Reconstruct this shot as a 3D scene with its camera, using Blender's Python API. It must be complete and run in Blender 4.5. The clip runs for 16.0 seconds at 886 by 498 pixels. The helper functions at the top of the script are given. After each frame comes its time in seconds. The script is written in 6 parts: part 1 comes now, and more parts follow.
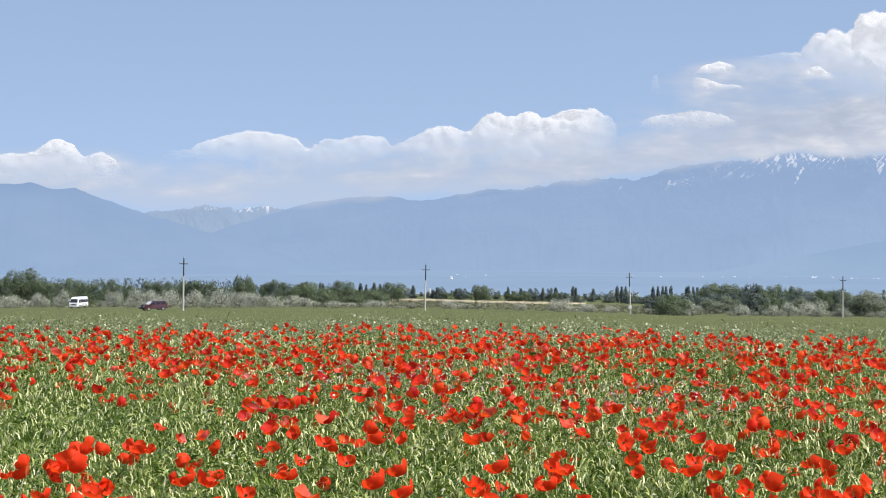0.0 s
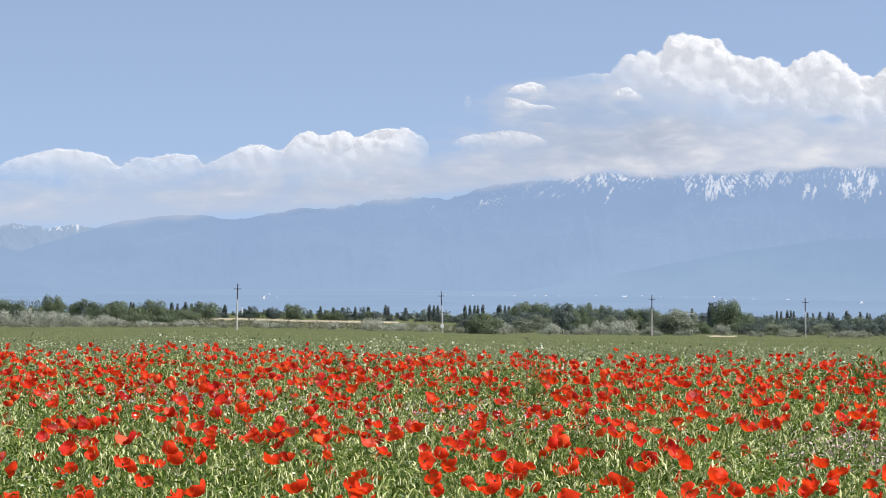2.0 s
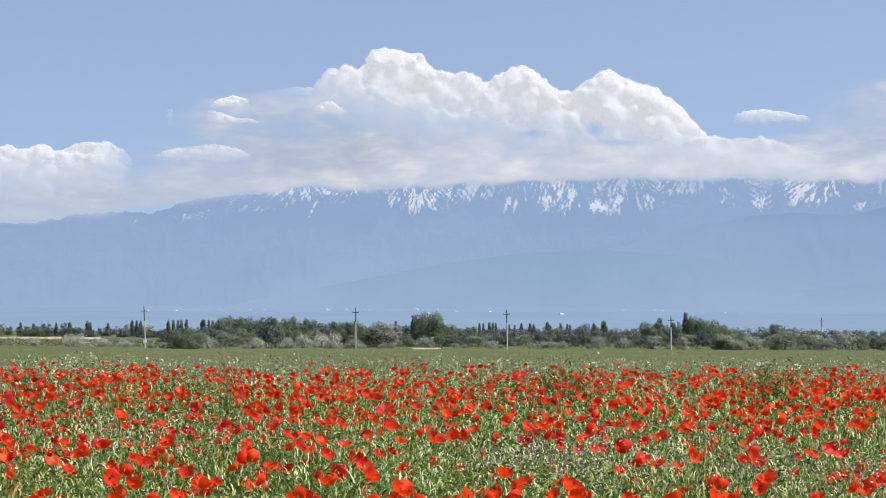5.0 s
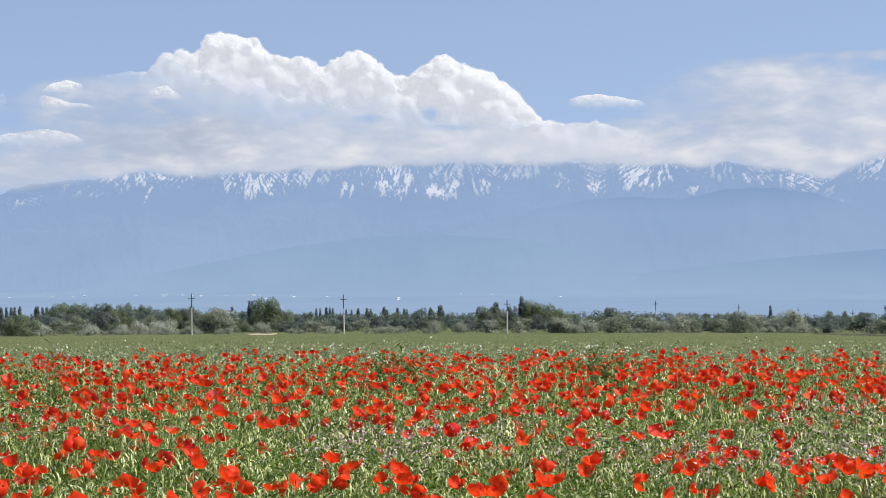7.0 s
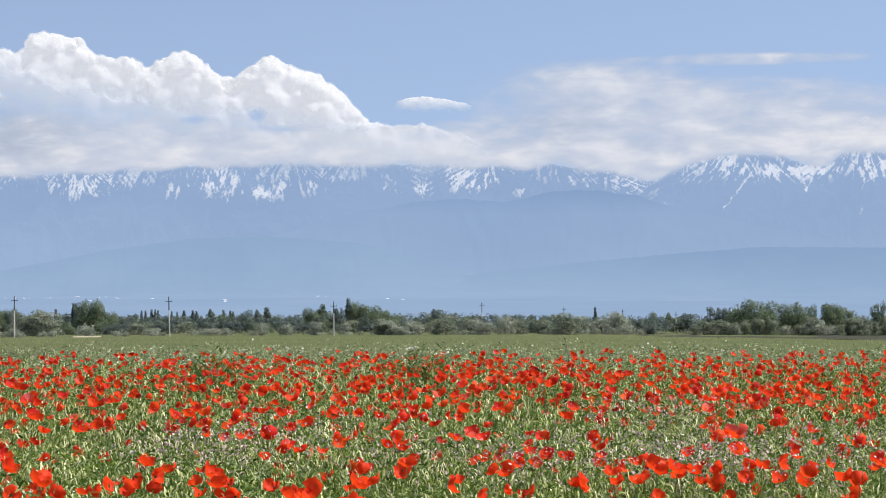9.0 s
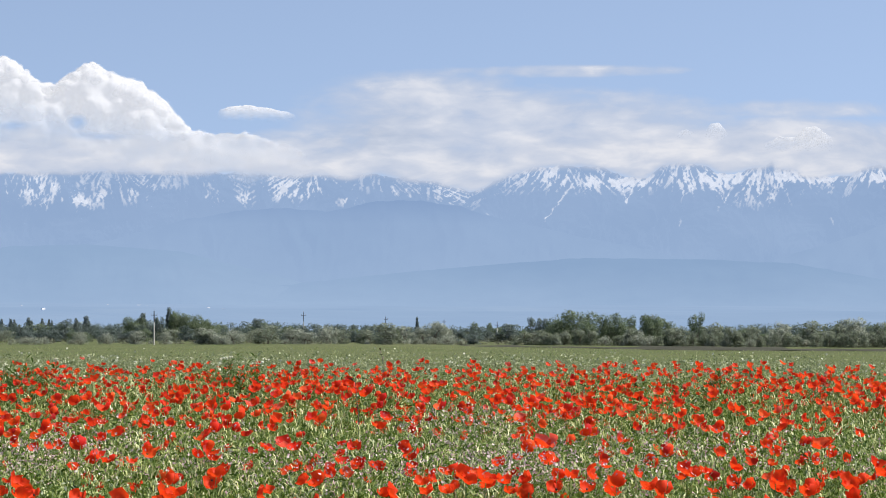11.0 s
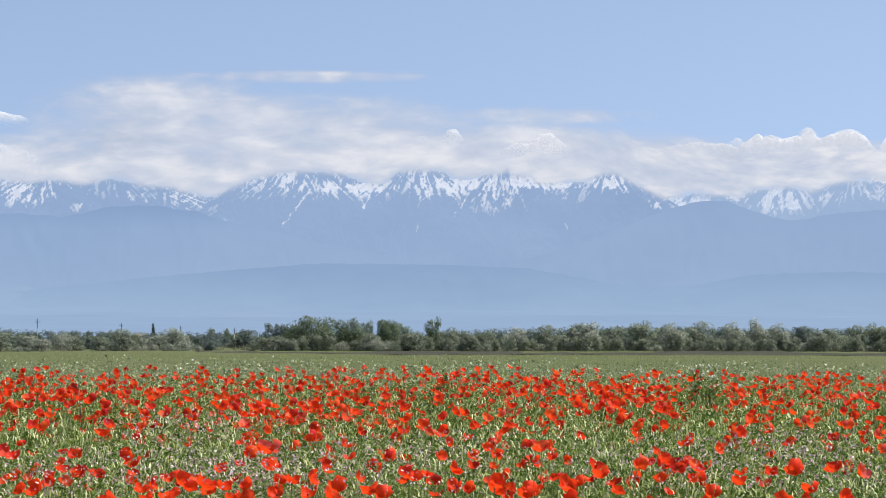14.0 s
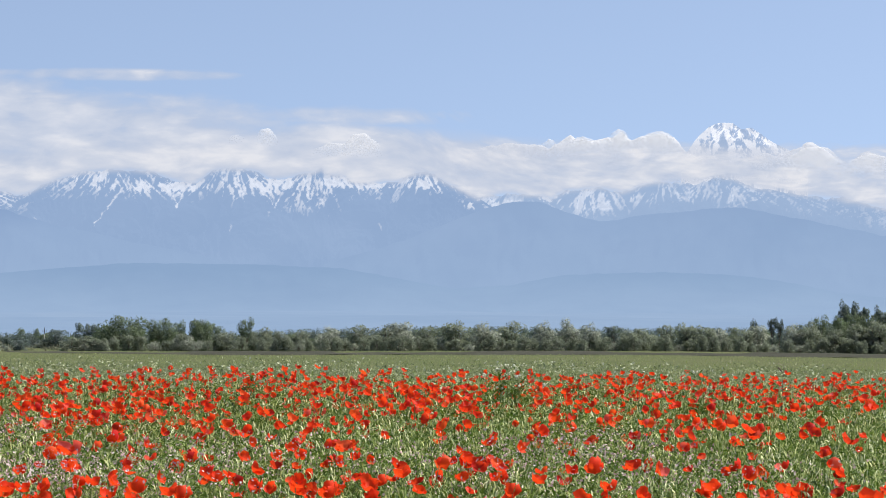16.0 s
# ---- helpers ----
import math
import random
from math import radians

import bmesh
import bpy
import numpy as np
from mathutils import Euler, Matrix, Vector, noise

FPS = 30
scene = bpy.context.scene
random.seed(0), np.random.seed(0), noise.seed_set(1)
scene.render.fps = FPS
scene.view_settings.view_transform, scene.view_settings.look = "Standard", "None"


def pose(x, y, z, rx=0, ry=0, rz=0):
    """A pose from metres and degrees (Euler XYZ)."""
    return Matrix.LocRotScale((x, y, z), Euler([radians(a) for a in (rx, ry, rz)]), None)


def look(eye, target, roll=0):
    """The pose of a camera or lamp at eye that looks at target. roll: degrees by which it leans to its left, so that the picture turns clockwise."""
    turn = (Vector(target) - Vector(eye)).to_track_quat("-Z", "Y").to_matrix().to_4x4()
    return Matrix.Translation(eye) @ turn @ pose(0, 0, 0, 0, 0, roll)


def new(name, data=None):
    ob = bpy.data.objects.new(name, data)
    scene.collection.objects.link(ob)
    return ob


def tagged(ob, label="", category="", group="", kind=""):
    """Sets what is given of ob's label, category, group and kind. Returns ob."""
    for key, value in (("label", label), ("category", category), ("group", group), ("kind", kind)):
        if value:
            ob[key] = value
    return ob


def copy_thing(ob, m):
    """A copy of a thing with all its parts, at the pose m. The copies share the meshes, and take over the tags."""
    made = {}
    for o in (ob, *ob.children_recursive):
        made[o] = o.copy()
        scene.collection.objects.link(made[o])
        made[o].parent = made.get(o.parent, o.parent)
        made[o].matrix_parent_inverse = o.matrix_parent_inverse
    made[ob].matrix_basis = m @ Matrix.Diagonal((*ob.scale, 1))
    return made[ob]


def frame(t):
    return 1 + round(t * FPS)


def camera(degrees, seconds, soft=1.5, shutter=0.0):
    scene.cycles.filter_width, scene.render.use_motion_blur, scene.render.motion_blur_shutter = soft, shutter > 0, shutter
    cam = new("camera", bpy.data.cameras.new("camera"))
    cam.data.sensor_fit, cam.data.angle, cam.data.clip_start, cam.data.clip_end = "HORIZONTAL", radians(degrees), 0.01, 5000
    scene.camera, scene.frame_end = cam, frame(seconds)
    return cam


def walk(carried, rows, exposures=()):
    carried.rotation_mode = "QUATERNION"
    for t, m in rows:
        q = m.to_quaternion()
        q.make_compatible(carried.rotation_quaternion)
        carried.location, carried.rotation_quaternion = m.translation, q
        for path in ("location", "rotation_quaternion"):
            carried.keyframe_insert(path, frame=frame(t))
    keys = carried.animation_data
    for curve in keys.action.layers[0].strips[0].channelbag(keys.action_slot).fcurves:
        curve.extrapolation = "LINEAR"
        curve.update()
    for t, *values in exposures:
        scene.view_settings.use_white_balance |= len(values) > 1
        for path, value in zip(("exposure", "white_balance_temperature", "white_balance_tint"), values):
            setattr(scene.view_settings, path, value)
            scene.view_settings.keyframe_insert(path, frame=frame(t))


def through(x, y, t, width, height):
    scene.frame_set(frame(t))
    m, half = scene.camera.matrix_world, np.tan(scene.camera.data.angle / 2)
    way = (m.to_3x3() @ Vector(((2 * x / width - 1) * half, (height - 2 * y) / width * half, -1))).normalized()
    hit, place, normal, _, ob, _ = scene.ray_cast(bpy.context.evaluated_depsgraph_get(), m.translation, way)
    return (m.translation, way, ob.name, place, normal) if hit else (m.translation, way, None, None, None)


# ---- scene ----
# One standing pan: the camera swings on an outstretched arm round the person who holds it.
cam = camera(22.2, 16.0, soft=1.0)
ARM, EYE = 0.67, 1.6
# seconds, heading (degrees to the left of +y), pitch, roll
PATH = [
    (0, 18.627, -1.275, -0.174), (0.5, 17.514, -1.182, -0.111), (1, 16.234, -1.066, -0.093), (1.5, 15.045, -0.936, -0.100),
    (2, 13.874, -0.803, -0.063), (2.5, 12.706, -0.676, -0.078), (3, 11.560, -0.577, -0.038), (3.5, 10.167, -0.494, -0.092),
    (4, 8.843, -0.430, -0.226), (4.5, 7.540, -0.413, -0.265), (7, 2.238, -0.892, -0.511), (7.5, 1.062, -0.951, -0.506),
    (8, 0.000, -0.950, -0.508), (8.5, -1.131, -0.934, -0.467), (9, -2.152, -0.877, -0.396), (11.5, -7.816, -0.578, 0.085),
    (12, -8.944, -0.527, 0.102), (12.5, -10.010, -0.497, 0.007), (13, -10.996, -0.495, -0.036), (13.5, -12.156, -0.507, -0.039),
    (14, -13.305, -0.505, 0.019), (14.5, -14.516, -0.462, 0.089), (15, -15.715, -0.428, 0.175), (15.5, -16.823, -0.437, 0.199),
    (16, -18.026, -0.498, 0.210),
]
walk(cam, [(t, pose(-ARM * math.sin(radians(h)), ARM * math.cos(radians(h)), EYE, 90 + p, 0, h) @ pose(0, 0, 0, 0, 0, r))
           for t, h, p, r in PATH], exposures=[(0, 0.5), (2, 0.47), (4, 0.42), (7, 0.44), (9, 0.46), (12, 0.49), (16, 0.48)])

# ---------------------------------------------------------------- light
SUN_AZ, SUN_EL = 100.0, 56.0          # degrees to the right of +y, above the horizon
world = bpy.data.worlds.new("sky")
scene.world = world
world.use_nodes = True
wn, wl = world.node_tree.nodes, world.node_tree.links
sky = wn.new("ShaderNodeTexSky")
sky.sky_type = "NISHITA"
sky.sun_disc = False
sky.sun_elevation, sky.sun_rotation = radians(SUN_EL), radians(SUN_AZ)
sky.altitude, sky.air_density, sky.dust_density, sky.ozone_density = 900, 1.0, 1.3, 1.6
# the clear blue above the valley haze: the dome is sampled from a little higher up
coord = wn.new("ShaderNodeTexCoord")
raised = wn.new("ShaderNodeVectorMath")
raised.operation = "ADD"
raised.inputs[1].default_value = (0, 0, 0.24)
wl.new(coord.outputs["Generated"], raised.inputs[0])
wl.new(raised.outputs[0], sky.inputs[0])
paler = wn.new("ShaderNodeHueSaturation")
paler.inputs["Saturation"].default_value = 0.82
wl.new(sky.outputs[0], paler.inputs["Color"])
wl.new(paler.outputs[0], wn["Background"].inputs[0])
wn["Background"].inputs[1].default_value = 0.13
sun_data = bpy.data.lights.new("sun", "SUN")
sun_data.energy, sun_data.angle, sun_data.color = 5.0, radians(0.5), (1.0, 0.95, 0.88)
sun = new("sun", sun_data)
sun.matrix_world = look((0, 0, 0), (-math.sin(radians(SUN_AZ)) * math.cos(radians(SUN_EL)),
                                    -math.cos(radians(SUN_AZ)) * math.cos(radians(SUN_EL)), -math.sin(radians(SUN_EL))))


AIR_GLOW = 0.72           # emission strength that stands for sunlit air before the distance


# ---------------------------------------------------------------- materials
class Nodes:
    """Short hand for building a node material."""

    def __init__(self, name):
        self.mat = bpy.data.materials.new(name)
        self.mat.use_nodes = True
        self.tree = self.mat.node_tree
        self.bsdf = self.tree.nodes["Principled BSDF"]
        self.out = self.tree.nodes["Material Output"]

    def add(self, kind, **inputs):
        node = self.tree.nodes.new(kind)
        for key, value in inputs.items():
            self.put(node, key.replace("_", " "), value)
        return node

    def put(self, node, key, value):
        socket = node.inputs[int(key) if key.isdigit() else key]
        if isinstance(value, bpy.types.NodeSocket):
            self.tree.links.new(value, socket)
        else:
            socket.default_value = value

    def ramp(self, fac, stops):
        node = self.tree.nodes.new("ShaderNodeValToRGB")
        els = node.color_ramp.elements
        while len(els) < len(stops):
            els.new(0.5)
        for e, (p, c) in zip(els, stops):
            e.position, e.color = p, (*c, 1) if len(c) == 3 else (c[0], c[0], c[0], 1)
        self.tree.links.new(fac, node.inputs[0])
        return node.outputs[0]

    def noise(self, scale, detail=4, rough=0.55, vector=None, distortion=0.0):
        node = self.add("ShaderNodeTexNoise", Scale=scale, Detail=detail, Roughness=rough, Distortion=distortion)
        if vector is not None:
            self.tree.links.new(vector, node.inputs["Vector"])
        return node.outputs[0]

    def math(self, op, a, b=0.0, clamp=False):
        node = self.tree.nodes.new("ShaderNodeMath")
        node.operation, node.use_clamp = op, clamp
        for i, v in enumerate((a, b)):
            self.put(node, str(i), v)
        return node.outputs[0]

    def mix(self, fac, a, b, mode="MIX"):
        node = self.tree.nodes.new("ShaderNodeMix")
        node.data_type, node.blend_type = "RGBA", mode
        for i, v in ((0, fac), (6, a), (7, b)):
            self.put(node, str(i), (*v, 1) if isinstance(v, tuple) and len(v) == 3 else v)
        return node.outputs[2]

    def bump(self, height, strength=0.4, distance=0.02):
        return self.add("ShaderNodeBump", Height=height, Strength=strength, Distance=distance).outputs[0]

    def blend(self, fac, a, b):
        node = self.tree.nodes.new("ShaderNodeMixShader")
        for i, v in enumerate((fac, a, b)):
            self.put(node, str(i), v)
        return node.outputs[0]

    def end(self, shader):
        self.tree.links.new(shader, self.out.inputs[0])
        return self.mat

    @property
    def position(self):
        return self.tree.nodes.new("ShaderNodeNewGeometry").outputs["Position"]

    @property
    def island(self):
        return self.tree.nodes.new("ShaderNodeNewGeometry").outputs["Random Per Island"]


def plain(name, colour, rough=0.6, metal=0.0, grain=30.0, amount=0.25, coat=0.0, spec=0.5):
    """A painted, woody or metal surface with grain and blotches."""
    n = Nodes(name)
    pos = n.tree.nodes.new("ShaderNodeTexCoord").outputs["Object"]
    f = n.math("ADD", n.math("MULTIPLY", n.noise(grain, 5, vector=pos), 0.6), n.math("MULTIPLY", n.noise(grain / 12, 3, vector=pos), 0.4))
    dark = tuple(c * (1 - amount) for c in colour)
    light = tuple(min(1, c * (1 + amount)) for c in colour)
    n.put(n.bsdf, "Base Color", n.ramp(f, [(0.3, dark), (0.7, light)]))
    n.put(n.bsdf, "Roughness", rough)
    n.put(n.bsdf, "Metallic", metal)
    n.put(n.bsdf, "Coat Weight", coat)
    n.put(n.bsdf, "Specular IOR Level", spec)
    n.put(n.bsdf, "Normal", n.bump(f, 0.25, 0.01))
    return n.mat


def leafy(name, stops, rough=0.5, through=0.35, spec=0.4, thin=(0.16, 0.3, 0.03), patch=0.35):
    """Leaves, blades and petals: each has its own tint, and some of the light comes through."""
    n = Nodes(name)
    pick = n.math("ADD", n.math("MULTIPLY", n.island, 1 - patch), n.math("MULTIPLY", n.noise(patch_scale(name), 3, vector=n.position), patch))
    col = n.ramp(pick, stops)
    fine = n.noise(60, 3, vector=n.position)
    col = n.mix(0.35, col, n.ramp(fine, [(0.25, (0.55,)), (0.75, (1.0,))]), "MULTIPLY")
    n.put(n.bsdf, "Base Color", col)
    n.put(n.bsdf, "Roughness", rough)
    n.put(n.bsdf, "Specular IOR Level", spec)
    tr = n.add("ShaderNodeBsdfTranslucent", Color=n.mix(0.5, col, thin))
    return n.end(n.blend(through, n.bsdf.outputs[0], tr.outputs[0]))


def patch_scale(name):
    return 0.08 if "far" in name else (0.5 if "tree" in name else 0.9)


GRASS = leafy("poppy_field_green", [(0.1, (0.024, 0.046, 0.007)), (0.42, (0.074, 0.125, 0.016)), (0.66, (0.155, 0.215, 0.03)), (0.9, (0.45, 0.5, 0.14))], 0.45, 0.28, 0.3, patch=0.35)
# cream colour that paints sun highlights as separate small blades
GLINT = leafy("pale_leaf_glint", [(0.2, (0.42, 0.47, 0.14)), (0.5, (0.66, 0.69, 0.3)), (0.8, (0.9, 0.9, 0.55))], 0.4, 0.3, 0.4)
LEAFLET = leafy("field_leaflet_green", [(0.1, (0.02, 0.041, 0.008)), (0.42, (0.078, 0.135, 0.02)), (0.7, (0.18, 0.25, 0.043)), (0.92, (0.5, 0.56, 0.2))], 0.42, 0.3, 0.3, patch=0.25)
EDGE_WEED = leafy("edge_weed_green", [(0.15, (0.13, 0.155, 0.07)), (0.5, (0.27, 0.3, 0.155)), (0.85, (0.5, 0.52, 0.32))], 0.6, 0.35, 0.1, (0.24, 0.31, 0.12), 0.3)
LEAF = leafy("poppy_leaf_green", [(0.2, (0.035, 0.066, 0.01)), (0.55, (0.088, 0.14, 0.022)), (0.9, (0.26, 0.33, 0.08))], 0.5, 0.3, 0.25, patch=0.2)
FAR_GRASS = leafy("far_meadow_green", [(0.2, (0.26, 0.28, 0.125)), (0.5, (0.3, 0.32, 0.15)), (0.85, (0.38, 0.4, 0.21))], 0.7, 0.45, 0.0)
PETAL = leafy("poppy_petal_red", [(0.06, (0.36, 0.008, 0.016)), (0.24, (0.72, 0.022, 0.02)), (0.45, (0.94, 0.044, 0.015)), (0.68, (0.98, 0.085, 0.017)), (0.82, (1.0, 0.15, 0.03)), (0.92, (0.86, 0.16, 0.14)), (0.98, (0.8, 0.27, 0.26))], 0.55, 0.5, 0.2, (1.0, 0.1, 0.013), 0.12)
WHITE_BLOOM = leafy("wild_white_petal", [(0.2, (0.42, 0.46, 0.27)), (0.6, (0.62, 0.64, 0.46)), (0.9, (0.85, 0.84, 0.74))], 0.6, 0.3, 0.1, (0.7, 0.72, 0.45))
MAUVE = leafy("wild_mauve_petal", [(0.2, (0.46, 0.28, 0.31)), (0.6, (0.66, 0.5, 0.5)), (0.9, (0.82, 0.77, 0.71))], 0.6, 0.3, 0.2, (0.6, 0.38, 0.42))
# these two leaf tints are greyed and blued to paint in distance haze
TREE_GREEN = leafy("tree_leaf_green", [(0.2, (0.094, 0.118, 0.080)), (0.6, (0.143, 0.173, 0.112)), (0.9, (0.199, 0.228, 0.156))], 0.65, 0.42, 0.05, (0.228, 0.330, 0.149), 0.5)
TREE_DARK = leafy("tree_leaf_dark", [(0.2, (0.081, 0.102, 0.107)), (0.6, (0.139, 0.169, 0.167)), (0.9, (0.202, 0.228, 0.232))], 0.65, 0.42, 0.05, (0.169, 0.250, 0.135))
# paler, bluer leaves: the valley haze is put into this base colour
TREE_FAR_HAZE = leafy("tree_leaf_far_haze", [(0.2, (0.165, 0.210, 0.196)), (0.6, (0.240, 0.285, 0.264)), (0.9, (0.330, 0.375, 0.340))], 0.7, 0.25, 0.0, (0.240, 0.300, 0.221))
TREE_OLIVE = leafy("tree_leaf_silver_green", [(0.25, (0.134, 0.157, 0.120)), (0.5, (0.194, 0.217, 0.173)), (0.75, (0.276, 0.297, 0.248))], 0.65, 0.42, 0.05, (0.336, 0.418, 0.216), 0.6)
TREE_SILVER = leafy("tree_leaf_silver", [(0.25, (0.2, 0.222, 0.178)), (0.5, (0.32, 0.345, 0.285)), (0.75, (0.49, 0.515, 0.44))], 0.65, 0.42, 0.05, (0.32, 0.38, 0.24), 0.6)
TREE_FROST = leafy("tree_leaf_pale_silver", [(0.25, (0.3, 0.32, 0.26)), (0.5, (0.47, 0.49, 0.42)), (0.75, (0.66, 0.68, 0.6))], 0.65, 0.42, 0.05, (0.42, 0.47, 0.33), 0.6)
BARK = plain("bark", (0.13, 0.105, 0.08), 0.9, grain=14, amount=0.45)
STEM = leafy("poppy_stem_green", [(0.2, (0.12, 0.19, 0.04)), (0.9, (0.24, 0.32, 0.1))], 0.5, 0.2)
SEED = plain("poppy_centre_black", (0.02, 0.018, 0.02), 0.6, grain=300)
CONCRETE = plain("weathered_concrete", (0.5, 0.48, 0.43), 0.85, grain=8, amount=0.3)
DARK_STEEL = plain("dark_steel", (0.07, 0.065, 0.06), 0.55, 0.6)
PORCELAIN = plain("insulator_porcelain", (0.3, 0.28, 0.26), 0.25)
WHITE_PAINT = plain("white_car_paint", (0.8, 0.8, 0.8), 0.3, coat=0.6, amount=0.05)
MAROON = plain("maroon_car_paint", (0.06, 0.012, 0.016), 0.3, coat=0.6, amount=0.12)
GLASS = plain("dark_car_glass", (0.02, 0.022, 0.026), 0.08, amount=0.05)
# pale colour that paints the bright reflection on the car's windscreen
GLARE_GLASS = plain("windscreen_glare", (0.7, 0.7, 0.7), 0.35, 0.3, amount=0.05)
RUBBER = plain("tyre_rubber", (0.03, 0.03, 0.03), 0.85)
ALLOY = plain("wheel_alloy", (0.55, 0.55, 0.56), 0.35, 0.8)
LAMP_GLASS = plain("headlamp_glass", (0.75, 0.76, 0.78), 0.12, amount=0.05)
RED_LAMP = plain("tail_lamp_red", (0.5, 0.02, 0.02), 0.2, amount=0.05)
WHITEWASH = plain("whitewashed_wall", (0.78, 0.77, 0.74), 0.85, grain=1.5, amount=0.1)
ROOF_SHEET = plain("pale_roof_sheet", (0.55, 0.56, 0.58), 0.6, 0.2, grain=1.5)
DIRT = plain("dry_dirt", (0.056, 0.057, 0.045), 0.95, grain=0.6, amount=0.35, spec=0.0)
SCRUB = leafy("tree_scrub_grey", [(0.2, (0.1, 0.105, 0.07)), (0.6, (0.2, 0.2, 0.14)), (0.9, (0.38, 0.38, 0.3))], 0.7, 0.2, 0.2, (0.25, 0.28, 0.16))
SAND = plain("dry_tan_field", (0.33, 0.29, 0.21), 0.95, grain=0.2, amount=0.15, spec=0.0)


def ground_material():
    """Soil under the poppies, meadow further out: green with dry patches."""
    n = Nodes("meadow_ground")
    pos = n.position
    fine, mid, wide = n.noise(9, 6, vector=pos), n.noise(0.35, 5, vector=pos), n.noise(0.02, 4, vector=pos)
    green = n.ramp(fine, [(0.3, (0.062, 0.078, 0.034)), (0.7, (0.105, 0.124, 0.06))])
    dry = n.ramp(fine, [(0.3, (0.088, 0.094, 0.048)), (0.7, (0.145, 0.148, 0.084))])
    blotch = n.math("ADD", n.math("MULTIPLY", mid, 0.5), n.math("MULTIPLY", wide, 0.5))
    col = n.mix(n.ramp(blotch, [(0.42, (0.0,)), (0.62, (0.75,))]), green, dry)
    n.put(n.bsdf, "Base Color", col)
    n.put(n.bsdf, "Roughness", 0.95)
    n.put(n.bsdf, "Specular IOR Level", 0.0)
    n.put(n.bsdf, "Normal", n.bump(n.math("ADD", fine, mid), 0.7, 0.06))
    return n.mat


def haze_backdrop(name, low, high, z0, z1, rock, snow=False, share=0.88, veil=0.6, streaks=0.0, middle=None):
    """Mountains far behind bluish air: emission paints the air light over dim rock, grass and snow."""
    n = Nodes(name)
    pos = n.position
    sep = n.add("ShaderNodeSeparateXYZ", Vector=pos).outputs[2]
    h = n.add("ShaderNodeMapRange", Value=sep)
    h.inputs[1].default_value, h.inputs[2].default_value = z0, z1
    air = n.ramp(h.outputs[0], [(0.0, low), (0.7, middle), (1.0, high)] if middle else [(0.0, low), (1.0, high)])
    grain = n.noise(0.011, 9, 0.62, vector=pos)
    # uneven haze density, painted as a tint on the air colour
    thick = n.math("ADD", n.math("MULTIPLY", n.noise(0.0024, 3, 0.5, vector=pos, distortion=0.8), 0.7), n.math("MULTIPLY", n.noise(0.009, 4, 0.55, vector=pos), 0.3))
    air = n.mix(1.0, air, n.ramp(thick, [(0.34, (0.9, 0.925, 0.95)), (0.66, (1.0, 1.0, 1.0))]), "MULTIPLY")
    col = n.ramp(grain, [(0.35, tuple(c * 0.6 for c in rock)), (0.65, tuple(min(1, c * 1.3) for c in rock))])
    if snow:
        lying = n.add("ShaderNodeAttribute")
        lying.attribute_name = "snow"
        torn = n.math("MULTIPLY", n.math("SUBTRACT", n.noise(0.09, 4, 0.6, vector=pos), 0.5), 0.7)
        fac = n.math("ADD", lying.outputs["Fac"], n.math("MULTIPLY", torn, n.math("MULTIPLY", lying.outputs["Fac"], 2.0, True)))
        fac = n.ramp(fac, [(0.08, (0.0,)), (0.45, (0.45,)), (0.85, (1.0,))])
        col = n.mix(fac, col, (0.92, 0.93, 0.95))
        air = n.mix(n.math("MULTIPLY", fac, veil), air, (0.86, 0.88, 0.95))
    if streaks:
        # pale bands mixed into the emitted air colour
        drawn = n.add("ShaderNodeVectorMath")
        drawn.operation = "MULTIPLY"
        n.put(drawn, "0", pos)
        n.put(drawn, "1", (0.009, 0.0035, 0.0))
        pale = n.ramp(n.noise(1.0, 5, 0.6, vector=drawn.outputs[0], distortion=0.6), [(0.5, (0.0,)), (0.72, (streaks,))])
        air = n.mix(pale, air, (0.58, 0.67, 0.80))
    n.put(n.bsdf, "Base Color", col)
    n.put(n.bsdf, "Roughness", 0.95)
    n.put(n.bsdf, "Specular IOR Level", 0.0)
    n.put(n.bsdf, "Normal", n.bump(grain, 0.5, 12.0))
    # the haze itself: air colour emitted by the surface
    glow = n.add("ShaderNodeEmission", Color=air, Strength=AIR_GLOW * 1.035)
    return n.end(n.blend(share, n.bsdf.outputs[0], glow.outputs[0]))


